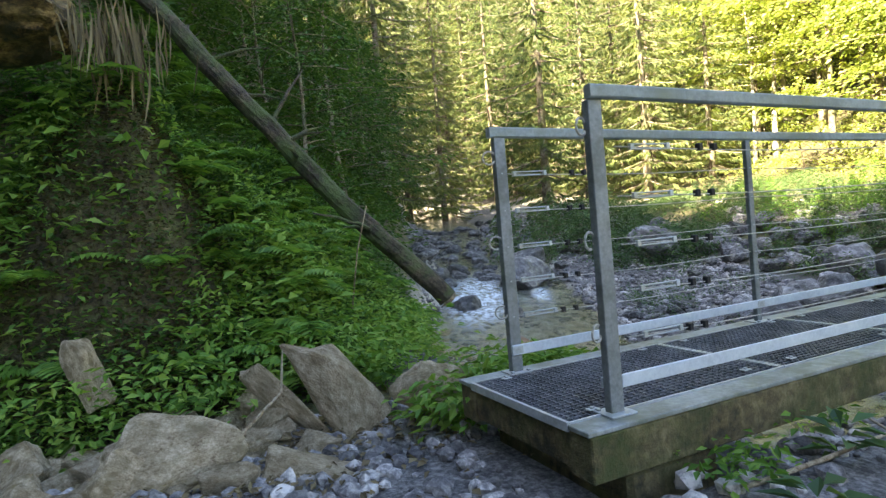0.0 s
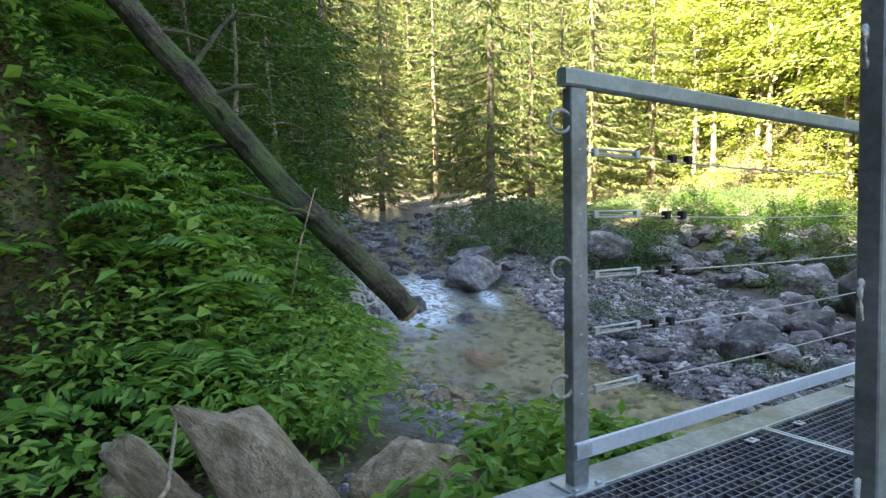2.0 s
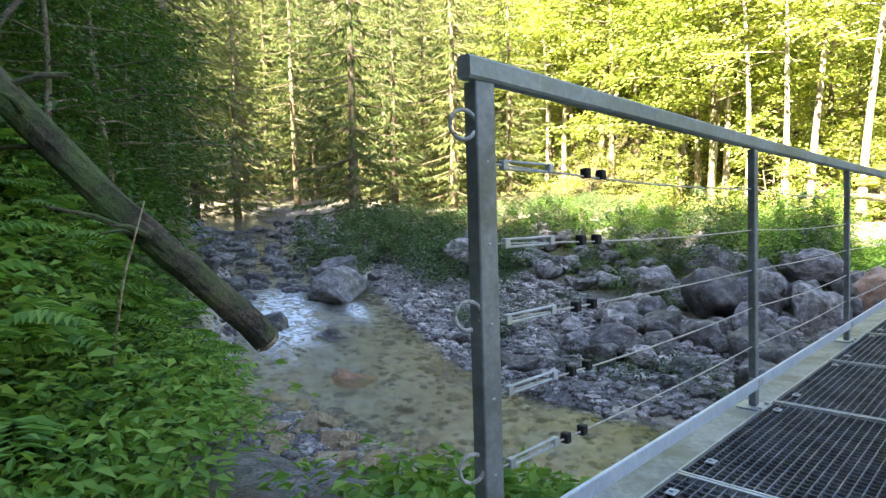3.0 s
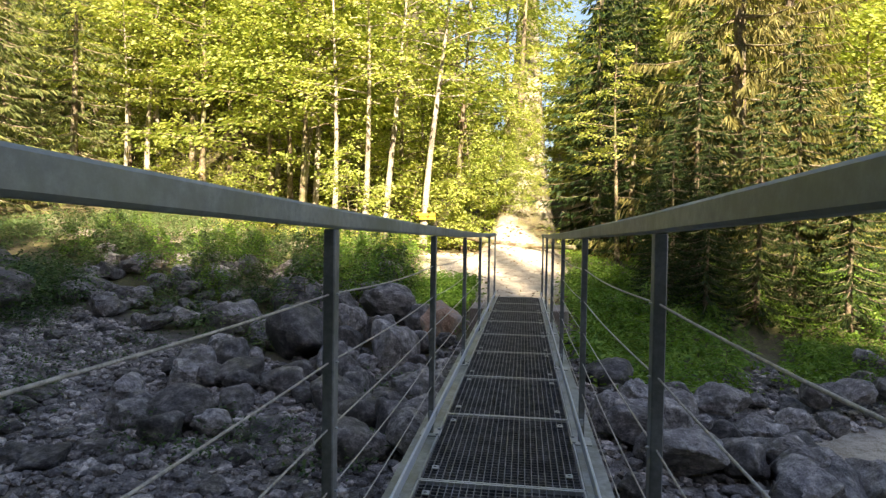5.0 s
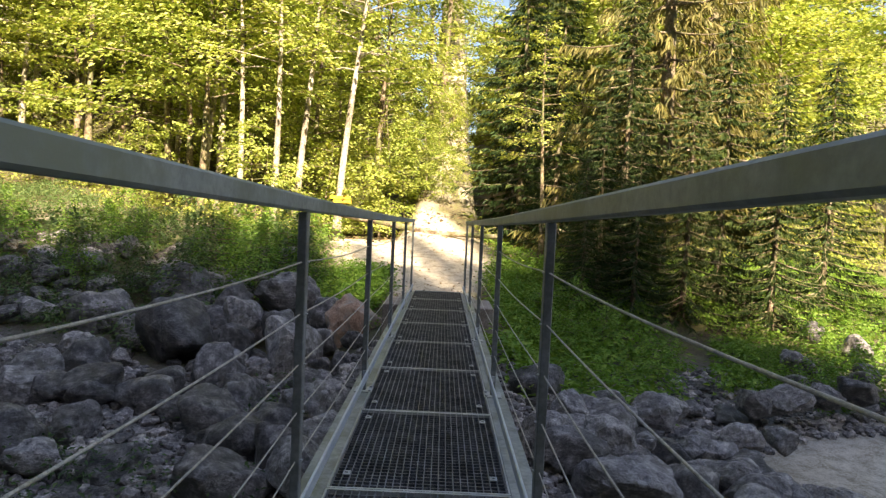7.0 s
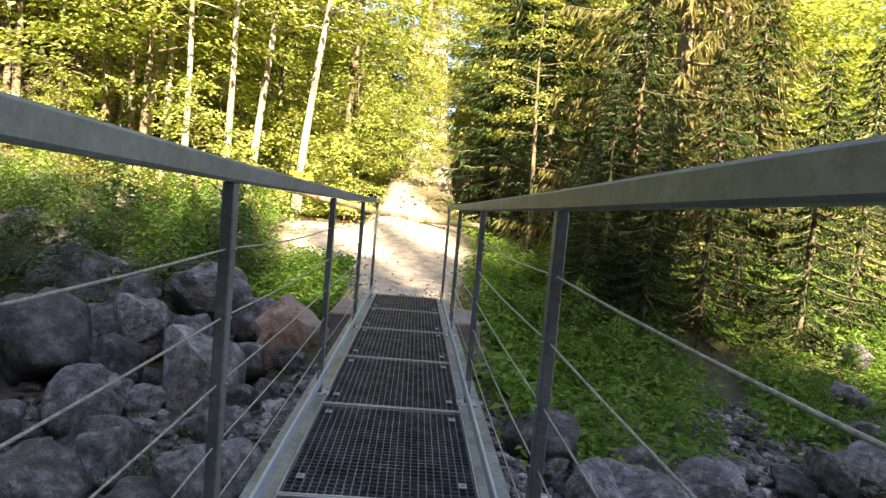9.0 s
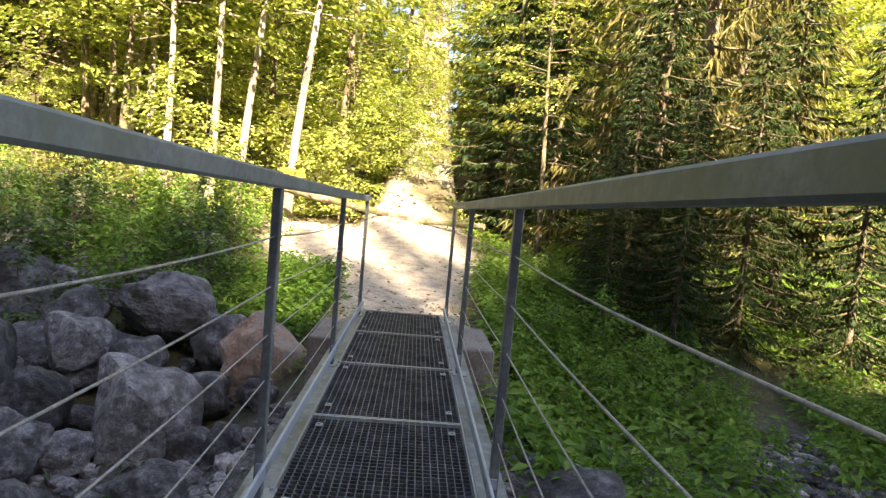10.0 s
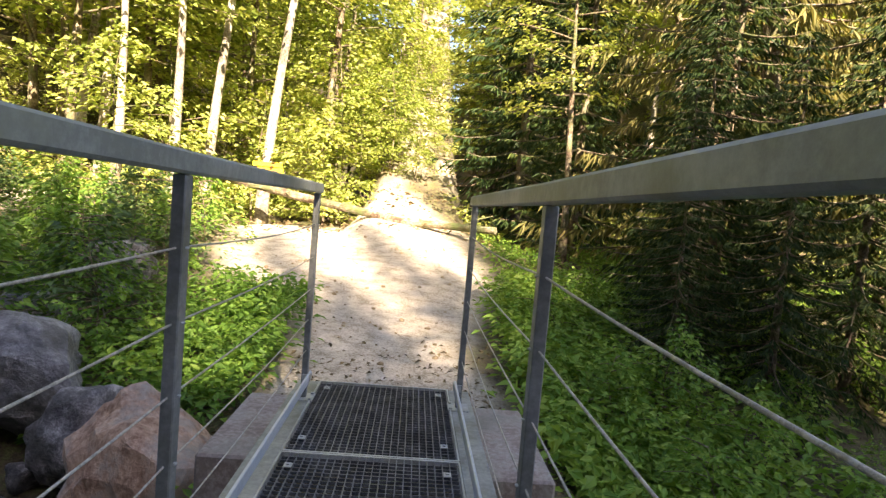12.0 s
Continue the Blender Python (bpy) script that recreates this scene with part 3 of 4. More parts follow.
def stone(name, label, me, x, y, z, sx, sy, sz, rz=0, rx=0, ry=0, group=""):
    m = pose(x, y, z, rx, ry, rz) @ Matrix.Diagonal((sx, sy, sz, 1))
    return thing(name, label, "rock", m, group, data=me)


round_rocks = [rock_mesh("boulder", 40 + i, STONE, 0.62, 4) for i in range(5)]
dry_rocks = [rock_mesh("boulder", 50 + i, PALE, 0.7, 4) for i in range(5)]
sharp_rocks = [hull_rock("angular_rock", 60 + i, STONE, 14, 0.025) for i in range(4)]
pink_rock = rock_mesh("pink_boulder", 81, PINK, 0.75, 4)
rust_rock = rock_mesh("rust_stone", 83, RUST, 0.7, 3)
slab_rocks = [hull_rock("slab_rock", 90 + i, SLAB, 12 + 2 * i) for i in range(4)]
ochre_rocks = [rock_mesh("outcrop", 110 + i, OCHRE, 0.9, 4) for i in range(3)]

# big boulders beside the bridge on the far bank
stone("boulder", "large pinkish boulder with a flat top beside the bridge", pink_rock, -1.25, 10.80, -0.56, 0.50, 0.54, 0.58, 20)
BIG = [(-3.72, 10.05, -0.68, 0.62, 0.60, 0.60, 0, 0), (-2.02, 9.78, -0.76, 0.48, 0.48, 0.52, 37, 2), (-2.78, 9.10, -0.95, 0.33, 0.31, 0.36, 74, 2), (-3.24, 8.24, -1.10, 0.47, 0.42, 0.31, 111, 3),
       (-1.22, 9.50, -0.92, 0.23, 0.22, 0.22, 148, 4), (-2.72, 9.62, -0.70, 0.27, 0.25, 0.30, 10, 3), (-2.95, 10.55, -0.42, 0.36, 0.30, 0.30, 60, 2), (-1.55, 9.05, -1.08, 0.30, 0.26, 0.24, 15, 0), (-2.30, 8.65, -1.10, 0.36, 0.30, 0.28, 200, 4), (-1.72, 10.35, -0.86, 0.32, 0.30, 0.30, 95, 3), (-2.35, 10.55, -0.62, 0.34, 0.30, 0.32, 140, 0), (-1.78, 11.15, -0.50, 0.34, 0.30, 0.30, 250, 2), (-3.35, 11.20, -0.40, 0.40, 0.36, 0.36, 30, 4), (-1.62, 9.72, -1.05, 0.24, 0.22, 0.22, 300, 1), (-1.83, 7.01, -1.09, 0.41, 0.37, 0.33, 185, 0), (-1.30, 6.70, -1.08, 0.31, 0.27, 0.41, 222, 1), (-2.81, 6.82, -1.23, 0.35, 0.31, 0.20, 259, 2),
       (-3.12, 10.27, -0.97, 0.32, 0.28, 0.33, 296, 3), (-1.68, 6.39, -1.27, 0.45, 0.40, 0.26, 333, 4), (1.13, 7.11, -0.98, 0.33, 0.30, 0.36, 10, 0), (1.72, 7.32, -1.03, 0.32, 0.29, 0.29, 47, 1),
       (1.33, 8.76, -0.91, 0.25, 0.23, 0.24, 84, 2), (1.57, 8.11, -0.92, 0.23, 0.21, 0.22, 121, 3), (1.72, 6.56, -1.09, 0.45, 0.40, 0.30, 158, 4), (2.64, 8.51, -1.03, 0.33, 0.30, 0.22, 195, 0),
       (2.23, 7.59, -1.13, 0.15, 0.14, 0.15, 232, 1), (2.51, 7.05, -1.18, 0.20, 0.17, 0.15, 269, 2), (2.83, 6.99, -1.15, 0.30, 0.26, 0.21, 306, 3), (4.36, 9.13, -1.05, 0.22, 0.20, 0.20, 343, 4), (3.30, 7.75, -1.06, 0.26, 0.22, 0.18, 25, 0), (3.72, 7.80, -1.08, 0.22, 0.19, 0.15, 60, 1), (4.10, 9.05, -1.02, 0.30, 0.24, 0.20, 95, 2), (4.70, 9.30, -1.02, 0.34, 0.25, 0.19, 15, 3), (5.25, 9.45, -1.02, 0.27, 0.22, 0.17, 130, 4), (5.75, 9.60, -0.98, 0.30, 0.26, 0.22, 170, 1),
       (-2.42, 11.40, -0.32, 0.70, 0.50, 0.46, 150, 1), (-4.40, 12.00, -0.39, 0.77, 0.64, 0.58, 120, 4), (-5.40, 11.20, -0.69, 0.64, 0.58, 0.51, 150, 0),
       (6.00, 11.40, -0.98, 0.28, 0.25, 0.22, 20, 0), (6.90, 11.00, -1.05, 0.26, 0.22, 0.20, 70, 1), (7.60, 12.20, -0.85, 0.30, 0.28, 0.24, 100, 2), (5.30, 10.20, -1.08, 0.24, 0.22, 0.18, 40, 3), (7.00, 12.60, -0.65, 0.24, 0.22, 0.20, 10, 4), (6.40, 10.40, -1.05, 0.26, 0.22, 0.20, 40, 3), (7.40, 10.70, -1.05, 0.24, 0.22, 0.20, 80, 2)]
for x, y, z, a, b, c, rz, k in BIG:
    if 0.9 < x < 5.0 or (x, y) in ((-2.42, 11.40), (-2.02, 9.78), (-2.95, 10.55)):
        stone("boulder", "dry pale grey boulder of the far bank", dry_rocks[k % 5], x, y, z, a, b, c, rz, group="dry boulders")
    else:
        stone("boulder", "rounded grey boulder of the bank, faintly mossy", round_rocks[k % 5], x, y, z, a, b, c, rz, group="bank boulders")
rb = np.random.default_rng(77)
for i in range(84):
    left = i % 5 < 3
    x, y = (rb.uniform(-5.2, -0.95), rb.uniform(6.2, 11.6)) if left else (rb.uniform(0.95, 3.6), rb.uniform(5.7, 9.3))
    a = rb.uniform(0.16, 0.36) * (0.5 if left and x > -2.2 and y > 9 else 1.0)
    stone("boulder", "rounded grey boulder of the bank, faintly mossy", (round_rocks if i % 2 else dry_rocks)[i % 5], x, y, float(ground_z(x, y)) + 0.5 * a, a * 1.2, a, a * 0.85, rb.uniform(0, 360), group="bank boulders")
# stones of the overgrown scree behind them
for i in range(190):
    x, y = rb.uniform(-11.5, -1.9), rb.uniform(10.6, 15.2)
    if y - stream_y(x) < 6.5 or abs(x - path_middle(y)) < 2.3:
        continue
    a = rb.uniform(0.10, 0.30)
    stone("scree_stone", "grey stone of the overgrown scree", (sharp_rocks + dry_rocks)[i % 9], x, y, float(ground_z(x, y)) + 0.75 * a, a * 1.2, a, a * 0.85, rb.uniform(0, 360), group="scree stones")
# the stream upstream
for x, y, z, a, b, c, rz, k, lab in [(-10.6, 6.6, -0.60, 1.25, 0.7, 0.52, 150, 0, "long pale boulder splitting the stream"), (-6.15, 3.72, -1.33, 0.36, 0.24, 0.22, 30, 1, "rust-brown flat stone in the shallow water"),
                                     (-8.1, 4.7, -1.1, 0.32, 0.25, 0.2, 0, 2, "wet dark stone below the little fall"), (-9.9, 10.3, -0.05, 0.75, 0.6, 0.45, 20, 3, "grey boulder on the gravel bar"), (-11.5, 12.0, 0.25, 0.5, 0.5, 0.35, 70, 4, "grey boulder on the gravel bar"),
                                     (-9.0, 4.1, -0.95, 0.45, 0.35, 0.3, 10, 4, "dark boulder at the stream's edge"), (-12.4, 8.0, -0.35, 0.6, 0.5, 0.4, 60, 1, "grey boulder at the stream's edge")]:
    stone("boulder", lab, rust_rock if "rust" in lab else dry_rocks[k] if "pale" in lab else round_rocks[k], x, y, z, a, b, c, rz)
rb = np.random.default_rng(64)
for i in range(150):
    x = rb.uniform(-24, -10.8)
    y = float(stream_y(x)) + rb.uniform(-2.4, 3.2)
    a = rb.uniform(0.10, 0.30)
    stone("riffle_stone", "grey stone breaking the stream's riffle", (sharp_rocks + round_rocks)[i % 9], x, y, float(ground_z(x, y)) + 0.35 * a + (0.22 if abs(y - stream_y(x)) < 1.5 else 0), a * 1.3, a, a * 0.8, rb.uniform(0, 360), group="riffle stones")
# slabs and broken rock on the near bank: long axis, facing, half sizes
def slab(lab, k, c, along, facing, a, b, t, group="near bank rocks"):
    u = Vector(along).normalized()
    n = Vector(facing)
    n = (n - u * n.dot(u)).normalized()
    w = n.cross(u)
    m = Matrix.Translation(c) @ Matrix((u, w, n)).transposed().to_4x4() @ Matrix.Diagonal((a, b, t, 1))
    return thing("slab_rock", lab, "rock", m, group, data=slab_rocks[k])


slab("long leaning slab of buff rock", 0, (-1.18, -0.72, -0.07), (0.62, 0.30, -0.58), (0.45, -0.45, 0.75), 0.46, 0.20, 0.13)
slab("pointed block of buff rock beside the slab", 1, (-0.98, -0.16, -0.24), (0.4, 0.9, -0.25), (0.6, -0.5, 0.6), 0.34, 0.24, 0.20)
slab("broad buff rock with an undercut edge", 2, (-0.98, -1.60, -0.29), (0.45, 0.9, -0.05), (0.5, -0.3, 0.9), 0.40, 0.30, 0.17)
slab("low buff rock half sunk in litter", 3, (-0.62, -1.02, -0.36), (0.3, 0.9, -0.2), (0.3, -0.1, 1), 0.30, 0.20, 0.11)
slab("thin grey slab leaning on the long slab", 2, (-1.42, -0.98, -0.16), (0.5, 0.5, -0.6), (0.3, -0.9, 0.5), 0.40, 0.11, 0.06)
slab("thin grey slab stuck upright", 3, (-1.92, -1.98, 0.05), (-0.1, -0.4, 0.9), (0.9, -0.3, 0.3), 0.27, 0.13, 0.08)
rb = np.random.default_rng(15)
for i in range(58):
    x, y = rb.uniform(-2.15, -0.65), rb.uniform(-3.0, -0.9)
    a = rb.uniform(0.06, 0.20) * (1.0 if x < -0.9 else 0.7)
    z = float(ground_z(x, y)) + 0.30 * a
    slab("broken stone of the rubble heap", i % 4, (x, y, z), (math.sin(i * 2.1), math.cos(i * 1.7), 0.5 * math.sin(i)), (0.6, -0.2, 0.7 + 0.2 * math.cos(i)), a * 1.25, a * 0.85, a * 0.6, "rubble heap")
# ochre outcrop with its overhang
for x, y, z, a, b, c, rz, k, lab in [(-3.05, -2.45, 2.5, 0.6, 0.55, 0.30, 20, 0, "ochre rock overhang above a dark hollow")]:
    stone("outcrop", lab, ochre_rocks[k], x, y, z, a, b, c, rz)

rb = np.random.default_rng(91)
for i in range(70):
    x, y = rb.normal(-5.0, 1.2), 0
    y = float(stream_y(x)) + rb.uniform(-1.9, -0.7)
    a = rb.uniform(0.07, 0.2)
    stone("shore_stone", "pale stone at the water's edge", slab_rocks[i % 4], x, y, float(ground_z(x, y)) + 0.35 * a + 0.03, a * 1.3, a, a * 0.7, rb.uniform(0, 360), group="shore stones")
stone("shore_stone", "small white flat stone on the sand", slab_rocks[1], 5.1, 7.9, float(ground_z(5.1, 7.9)) + 0.02, 0.14, 0.09, 0.05, 30)
# single stones of the bed, then the countless small ones
r = np.random.default_rng(12)
made = 0
while made < 230:
    x, d = (r.uniform(-8, 7) if r.random() < 0.7 else r.uniform(-22, -8)), r.uniform(-1.9, 7.0)
    y = stream_y(x) + d
    if (abs(x) < 0.75 and y < 1.2) or (d < 1.4 and r.random() < 0.75) or (y < 0.6) or (abs(x) < 0.6 and y > 9.5):
        continue
    s = r.uniform(0.09, 0.2) * (1.5 if r.random() < 0.15 else 1.0)
    me = (round_rocks + sharp_rocks)[r.integers(9)]
    stone("stone", "grey stone of the stream bed", me, x, y, float(ground_z(x, y)) + 0.25 * s, s * r.uniform(0.9, 1.5), s, s * r.uniform(0.5, 0.8), r.uniform(0, 360), group="stream bed stones")
    made += 1


def cobbles(n, draw, lo, hi, seed):
    r = np.random.default_rng(seed)
    bm = bmesh.new()
    bmesh.ops.create_icosphere(bm, subdivisions=1, radius=1.0)
    base = np.array([v.co for v in bm.verts])
    tri = np.array([[v.index for v in f.verts] for f in bm.faces])
    bm.free()
    x, y = draw(r, n)
    n = len(x)
    s = np.exp(r.uniform(math.log(lo), math.log(hi), n))
    jit = 1 + 0.12 * r.standard_normal((n, len(base), 1))
    sc = np.stack([s * r.uniform(0.8, 1.5, n), s, s * r.uniform(0.55, 0.95, n)], 1)
    a = r.uniform(0, 6.28, n)
    v = base[None] * jit * sc[:, None]
    c, q = np.cos(a)[:, None], np.sin(a)[:, None]
    v = np.stack([v[..., 0] * c - v[..., 1] * q, v[..., 0] * q + v[..., 1] * c, v[..., 2]], -1)
    v += np.stack([x, y, ground_z(x, y) + 0.3 * s], 1)[:, None]
    f = tri[None] + (np.arange(n) * len(base))[:, None, None]
    return v.reshape(-1, 3), f.reshape(-1, 3)


def bed_spots(r, n):
    x, d = np.where(r.random(n) < 0.75, r.uniform(-9, 7, n), r.uniform(-24, -9, n)), r.uniform(-2.2, 6.6, n)
    y = stream_y(x) + d
    keep = (hill_in(x, y) < -0.3) & ~((np.abs(x) < 0.7) & (y < 0.9)) & (sand_bar(x, y) < 0.45) & ((np.abs(d) > 1.5) | (r.random(n) < 0.3) | (x < -10.5))
    return x[keep], y[keep]


def near_spots(r, n):
    x, y = r.uniform(-1.6, 3.0, n), r.uniform(-2.4, 1.6, n)
    keep = (hill_in(x, y) < -0.02) & ~((np.abs(x) < 0.52) & (y > -0.25)) & (r.random(n) < np.where(x > 0.6, 0.45, 1))
    return x[keep], y[keep]


thing("gravel", "grey and pinkish cobbles of the stream bed", "gravel", kind="stuff", data=np_mesh("gravel", *cobbles(24000, bed_spots, 0.02, 0.085, 1), COBBLE))
thing("gravel", "pale pebbles banked under the log", "gravel", kind="stuff", data=np_mesh("gravel", *cobbles(1500, lambda r, n: (r.normal(-4.8, 0.75, n), r.normal(2.35, 0.38, n)), 0.02, 0.075, 4), COBBLE))
thing("gravel", "loose grey gravel on the near bank", "gravel", kind="stuff", data=np_mesh("gravel", *cobbles(3800, near_spots, 0.014, 0.055, 2), COBBLE))
thing("gravel", "scattered stones on the pale forest path", "gravel", kind="stuff", data=np_mesh("gravel", *cobbles(220, lambda r, n: (path_middle(0 * np.arange(n) + 15) + r.normal(0, 1.5, n), r.uniform(11.2, 21, n)), 0.012, 0.035, 3), SLAB))


# ---- logs ----
def log_thing(name, label, pts, rad, mat, end_mat, seed, stubs=6):
    r = np.random.default_rng(seed)
    pts = np.array(pts, float)
    t = np.linspace(0, 1, 26)
    key = np.linspace(0, 1, len(pts))
    line = np.stack([np.interp(t, key, pts[:, k]) for k in range(3)], 1)
    line += r.normal(0, rad[0] * 0.06, line.shape)
    radii = np.interp(t, [0, 1], rad)
    log = thing(name, label, "log")
    part("trunk", np_mesh("trunk", *tube(line, radii, 14, 0.05, r), mat), log)
    ax = (line[0] - line[2]) / np.linalg.norm(line[0] - line[2])
    ends = [tube([line[0] + ax * 0.01, line[0] + ax * 0.05], [rad[0] * 0.9, rad[0] * 0.55], 11, 0.15, r)]
    part("broken_end", np_mesh("broken_end", *join(ends), end_mat), log, "splintered broken end")
    for _ in range(stubs):
        i = r.integers(4, 24)
        d = rand_dirs(1, 0.6, r)[0]
        p = line[i]
        L = r.uniform(0.25, 0.7)
        part("branch_stub", np_mesh("branch_stub", *tube([p, p + d * L * 0.6, p + d * L + np.array([0, 0, -0.05])], [0.025, 0.018, 0.006], 6), mat), log)
    return log


log_thing("fallen_log", "rotten dead log leaning down the bank, end broken off", [(-3.50, 1.12, 0.02), (-3.95, 0.20, 1.10), (-4.45, -0.92, 2.62), (-5.1, -2.1, 4.3)], (0.105, 0.095), DEADWOOD, SPLIT, 5, 16)
log_thing("fallen_log", "thin pale log lying across the path", [(-4.6, 21.4, 1.45), (-2.6, 20.9, 1.1), (-0.2, 19.6, 0.75), (1.6, 18.6, 0.75)], (0.10, 0.07), BARK, SPLIT, 6, 3)


# ---- trees ----
def broadleaf(seed, height, first, reach, limbs, per, leaf, trunk_r, mat, bark, lean=0.0):
    """Trunk and limbs in one mesh, leaves in flat sprays along the limbs."""
    r = np.random.default_rng(seed)
    zs = np.linspace(0, 1, 14)
    tx, ty = lean * zs ** 1.5 * height * 0.1 + 0.1 * np.sin(zs * 5 + seed), 0.1 * np.cos(zs * 4 + seed)
    line = np.stack([tx, ty, zs * height - 0.3], 1)
    wood = [tube(line, trunk_r * (1.25 - 0.3 * np.minimum(zs * 6, 1)) * (1 - 0.85 * zs), 9, 0.05, r)]
    P, A, U = [], [], []
    for i in range(limbs):
        h = first + (1 - first) * (i + r.random()) / limbs
        a = i * 2.4 + r.normal(0, 0.5)
        L = reach * (1.15 - 0.75 * ((h - first) / (1 - first)) ** 1.5) * r.uniform(0.6, 1.15)
        p0 = np.array([np.interp(h, zs, tx), np.interp(h, zs, ty), h * height - 0.3])
        d = np.array([math.cos(a), math.sin(a), 0])
        rise = r.uniform(0.05, 0.4)
        s = np.linspace(0, 1, 6)
        arc = p0 + d * (s * L)[:, None] + np.array([0, 0, 1.0]) * (rise * L * (s - 0.75 * s ** 2))[:, None]
        wood.append(tube(arc, 0.16 * trunk_r * (1.15 - s) + 0.006, 5))
        n = int(per * (0.5 + L / reach * 0.6))
        u = r.uniform(0.2, 1.05, n) ** 0.8
        c = np.stack([np.interp(u, s, arc[:, k]) for k in range(3)], 1)
        side = np.array([-d[1], d[0], 0])
        c += side * (r.normal(0, 0.20 * L, n) * (1.15 - u * 0.6))[:, None] + d * r.normal(0, 0.06 * L, n)[:, None]
        c[:, 2] += r.normal(0, 0.10, n) - 0.10 * np.abs((c - p0) @ side)
        ax = d[None] * 0.8 + side[None] * r.normal(0, 0.8, n)[:, None]
        ax[:, 2] = r.normal(-0.2, 0.25, n)
        P.append(c), A.append(ax), U.append(up_dirs(n, 0.45, r))
    P, A, U = np.vstack(P), np.vstack(A), np.vstack(U)
    ln = r.uniform(0.7, 1.3, len(P)) * leaf
    return np_mesh("trunk", *wood[0], bark, True), np_mesh("crown", *leaves(P, A, U, ln, ln * 0.62), mat), np_mesh("branchwork", *join(wood[1:]), bark, True)


def spruce(seed, height, first, reach, whorls, mat, bark, trunk_r, per=60, hang=0.5, twig=0.24, slim=0.16):
    r = np.random.default_rng(seed)
    zs = np.linspace(0, 1, 12)
    wood = [tube(np.stack([0.04 * np.sin(zs * 7), 0.04 * np.cos(zs * 6), zs * height - 0.3], 1), trunk_r * (1.05 - zs), 8, 0.05, r)]
    P, A, U = [], [], []
    for i in range(whorls):
        h = first + (1 - first) * i / whorls
        for j in range(6):
            a = j * 1.047 + i * 0.6 + r.normal(0, 0.25)
            L = reach * (1.02 - ((h - first) / (1 - first))) ** 0.8 * r.uniform(0.6, 1.1) + 0.15
            d = np.array([math.cos(a), math.sin(a), 0])
            p0 = np.array([0, 0, h * height + r.normal(0, 0.08)])
            s = np.linspace(0, 1, 5)
            arc = p0 + d * (s * L)[:, None] + np.array([0, 0, 1.0]) * (L * (-0.35 * s + 0.18 * s ** 3))[:, None]
            if i % 2 == 0:
                wood.append(tube(arc, 0.03 * (1.1 - s) + 0.004, 4))
            n = max(6, int(per * L / reach))
            u = r.uniform(0.12, 1.0, n)
            c = np.stack([np.interp(u, s, arc[:, k]) for k in range(3)], 1)
            side = np.array([-d[1], d[0], 0])
            k = np.where(r.random(n) < 0.5, 1.0, -1.0)
            ax = d[None] * 0.7 + side[None] * (k * r.uniform(0.2, 0.9, n))[:, None]
            ax[:, 2] = -hang * r.uniform(0.3, 1.6, n)
            P.append(c), A.append(ax), U.append(up_dirs(n, 0.5, r))
    P, A, U = np.vstack(P), np.vstack(A), np.vstack(U)
    ln = r.uniform(0.6, 1.4, len(P)) * twig
    return np_mesh("trunk", *wood[0], bark, True), np_mesh("crown", *leaves(P, A, U, ln, ln * slim, 0.2), mat), np_mesh("branchwork", *join(wood[1:]), bark, True)


def tree(kind, label, meshes, x, y, turn, size=1.0, z=None, lab="", group="", cat="tree"):
    base = float(ground_z(x, y)) if z is None else z
    t = thing(kind, label, cat, pose(x, y, base, 0, 0, turn) @ Matrix.Scale(size, 4), group)
    part("trunk", meshes[0], t)
    part("crown", meshes[1], t)
    tagged(part("branchwork", meshes[2], t), kind="stuff")
    return t


beeches = [broadleaf(200 + i, 11.5 + i, 0.25 + 0.04 * i, 4.2, 46, 150, 0.21, 0.15, LEAF_SUN, BARK, i - 1.5) for i in range(4)]
saplings = [broadleaf(220 + i, 3.6 + 0.5 * i, 0.10, 1.7, 24, 80, 0.14, 0.035, LEAF_SUN, BARK) for i in range(3)]
shade_trees = [broadleaf(240 + i, 5.0 + i, 0.1, 2.0, 34, 90, 0.11, 0.06, LEAF_SHADED, BARK) for i in range(2)]
tall_trunks = [broadleaf(260 + i, 13, 0.45, 2.6, 26, 75, 0.19, 0.15, LEAF_SUN, BIRCH if i != 1 else BARK, 0.4 * i) for i in range(3)]
spruces = [spruce(280 + i, 13 + 2 * i, 0.05, 2.5, 34, NEEDLE_SUNLIT, BARK, 0.17) for i in range(2)]
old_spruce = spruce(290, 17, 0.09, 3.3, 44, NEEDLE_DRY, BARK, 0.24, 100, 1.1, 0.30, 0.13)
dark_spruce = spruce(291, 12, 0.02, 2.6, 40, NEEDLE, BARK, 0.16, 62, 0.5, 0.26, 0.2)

# trunks that stand out on the sunlit slope
for x, y, k, s, lab in [(-8.5, 24, 0, 1.0, "slender white-barked tree on the slope"), (-9.9, 24.6, 1, 1.0, "brown-barked tree beside the white one"), (-7.9, 25.2, 1, 0.95, "brown-barked tree beside the white one"), (-5.2, 22.8, 2, 1.0, "pale mottled tree above the path"),
                        (-3.55, 22.1, 2, 1.0, "pale tree carrying a yellow trail sign"), (-11.8, 27, 1, 1.0, "brown-barked tree on the slope"), (2.7, 18.0, 1, 0.5, "thin dark trunk beside the path")]:
    tree("slope_tree", lab, tall_trunks[k], x, y, 40 * k + x * 20, s)
tree("old_spruce", "old spruce with drooping yellow-brown twigs", old_spruce, 5.7, 17.3, 0)
tree("old_spruce", "old spruce with drooping yellow-brown twigs", old_spruce, 8.2, 20.5, 120, 0.9)
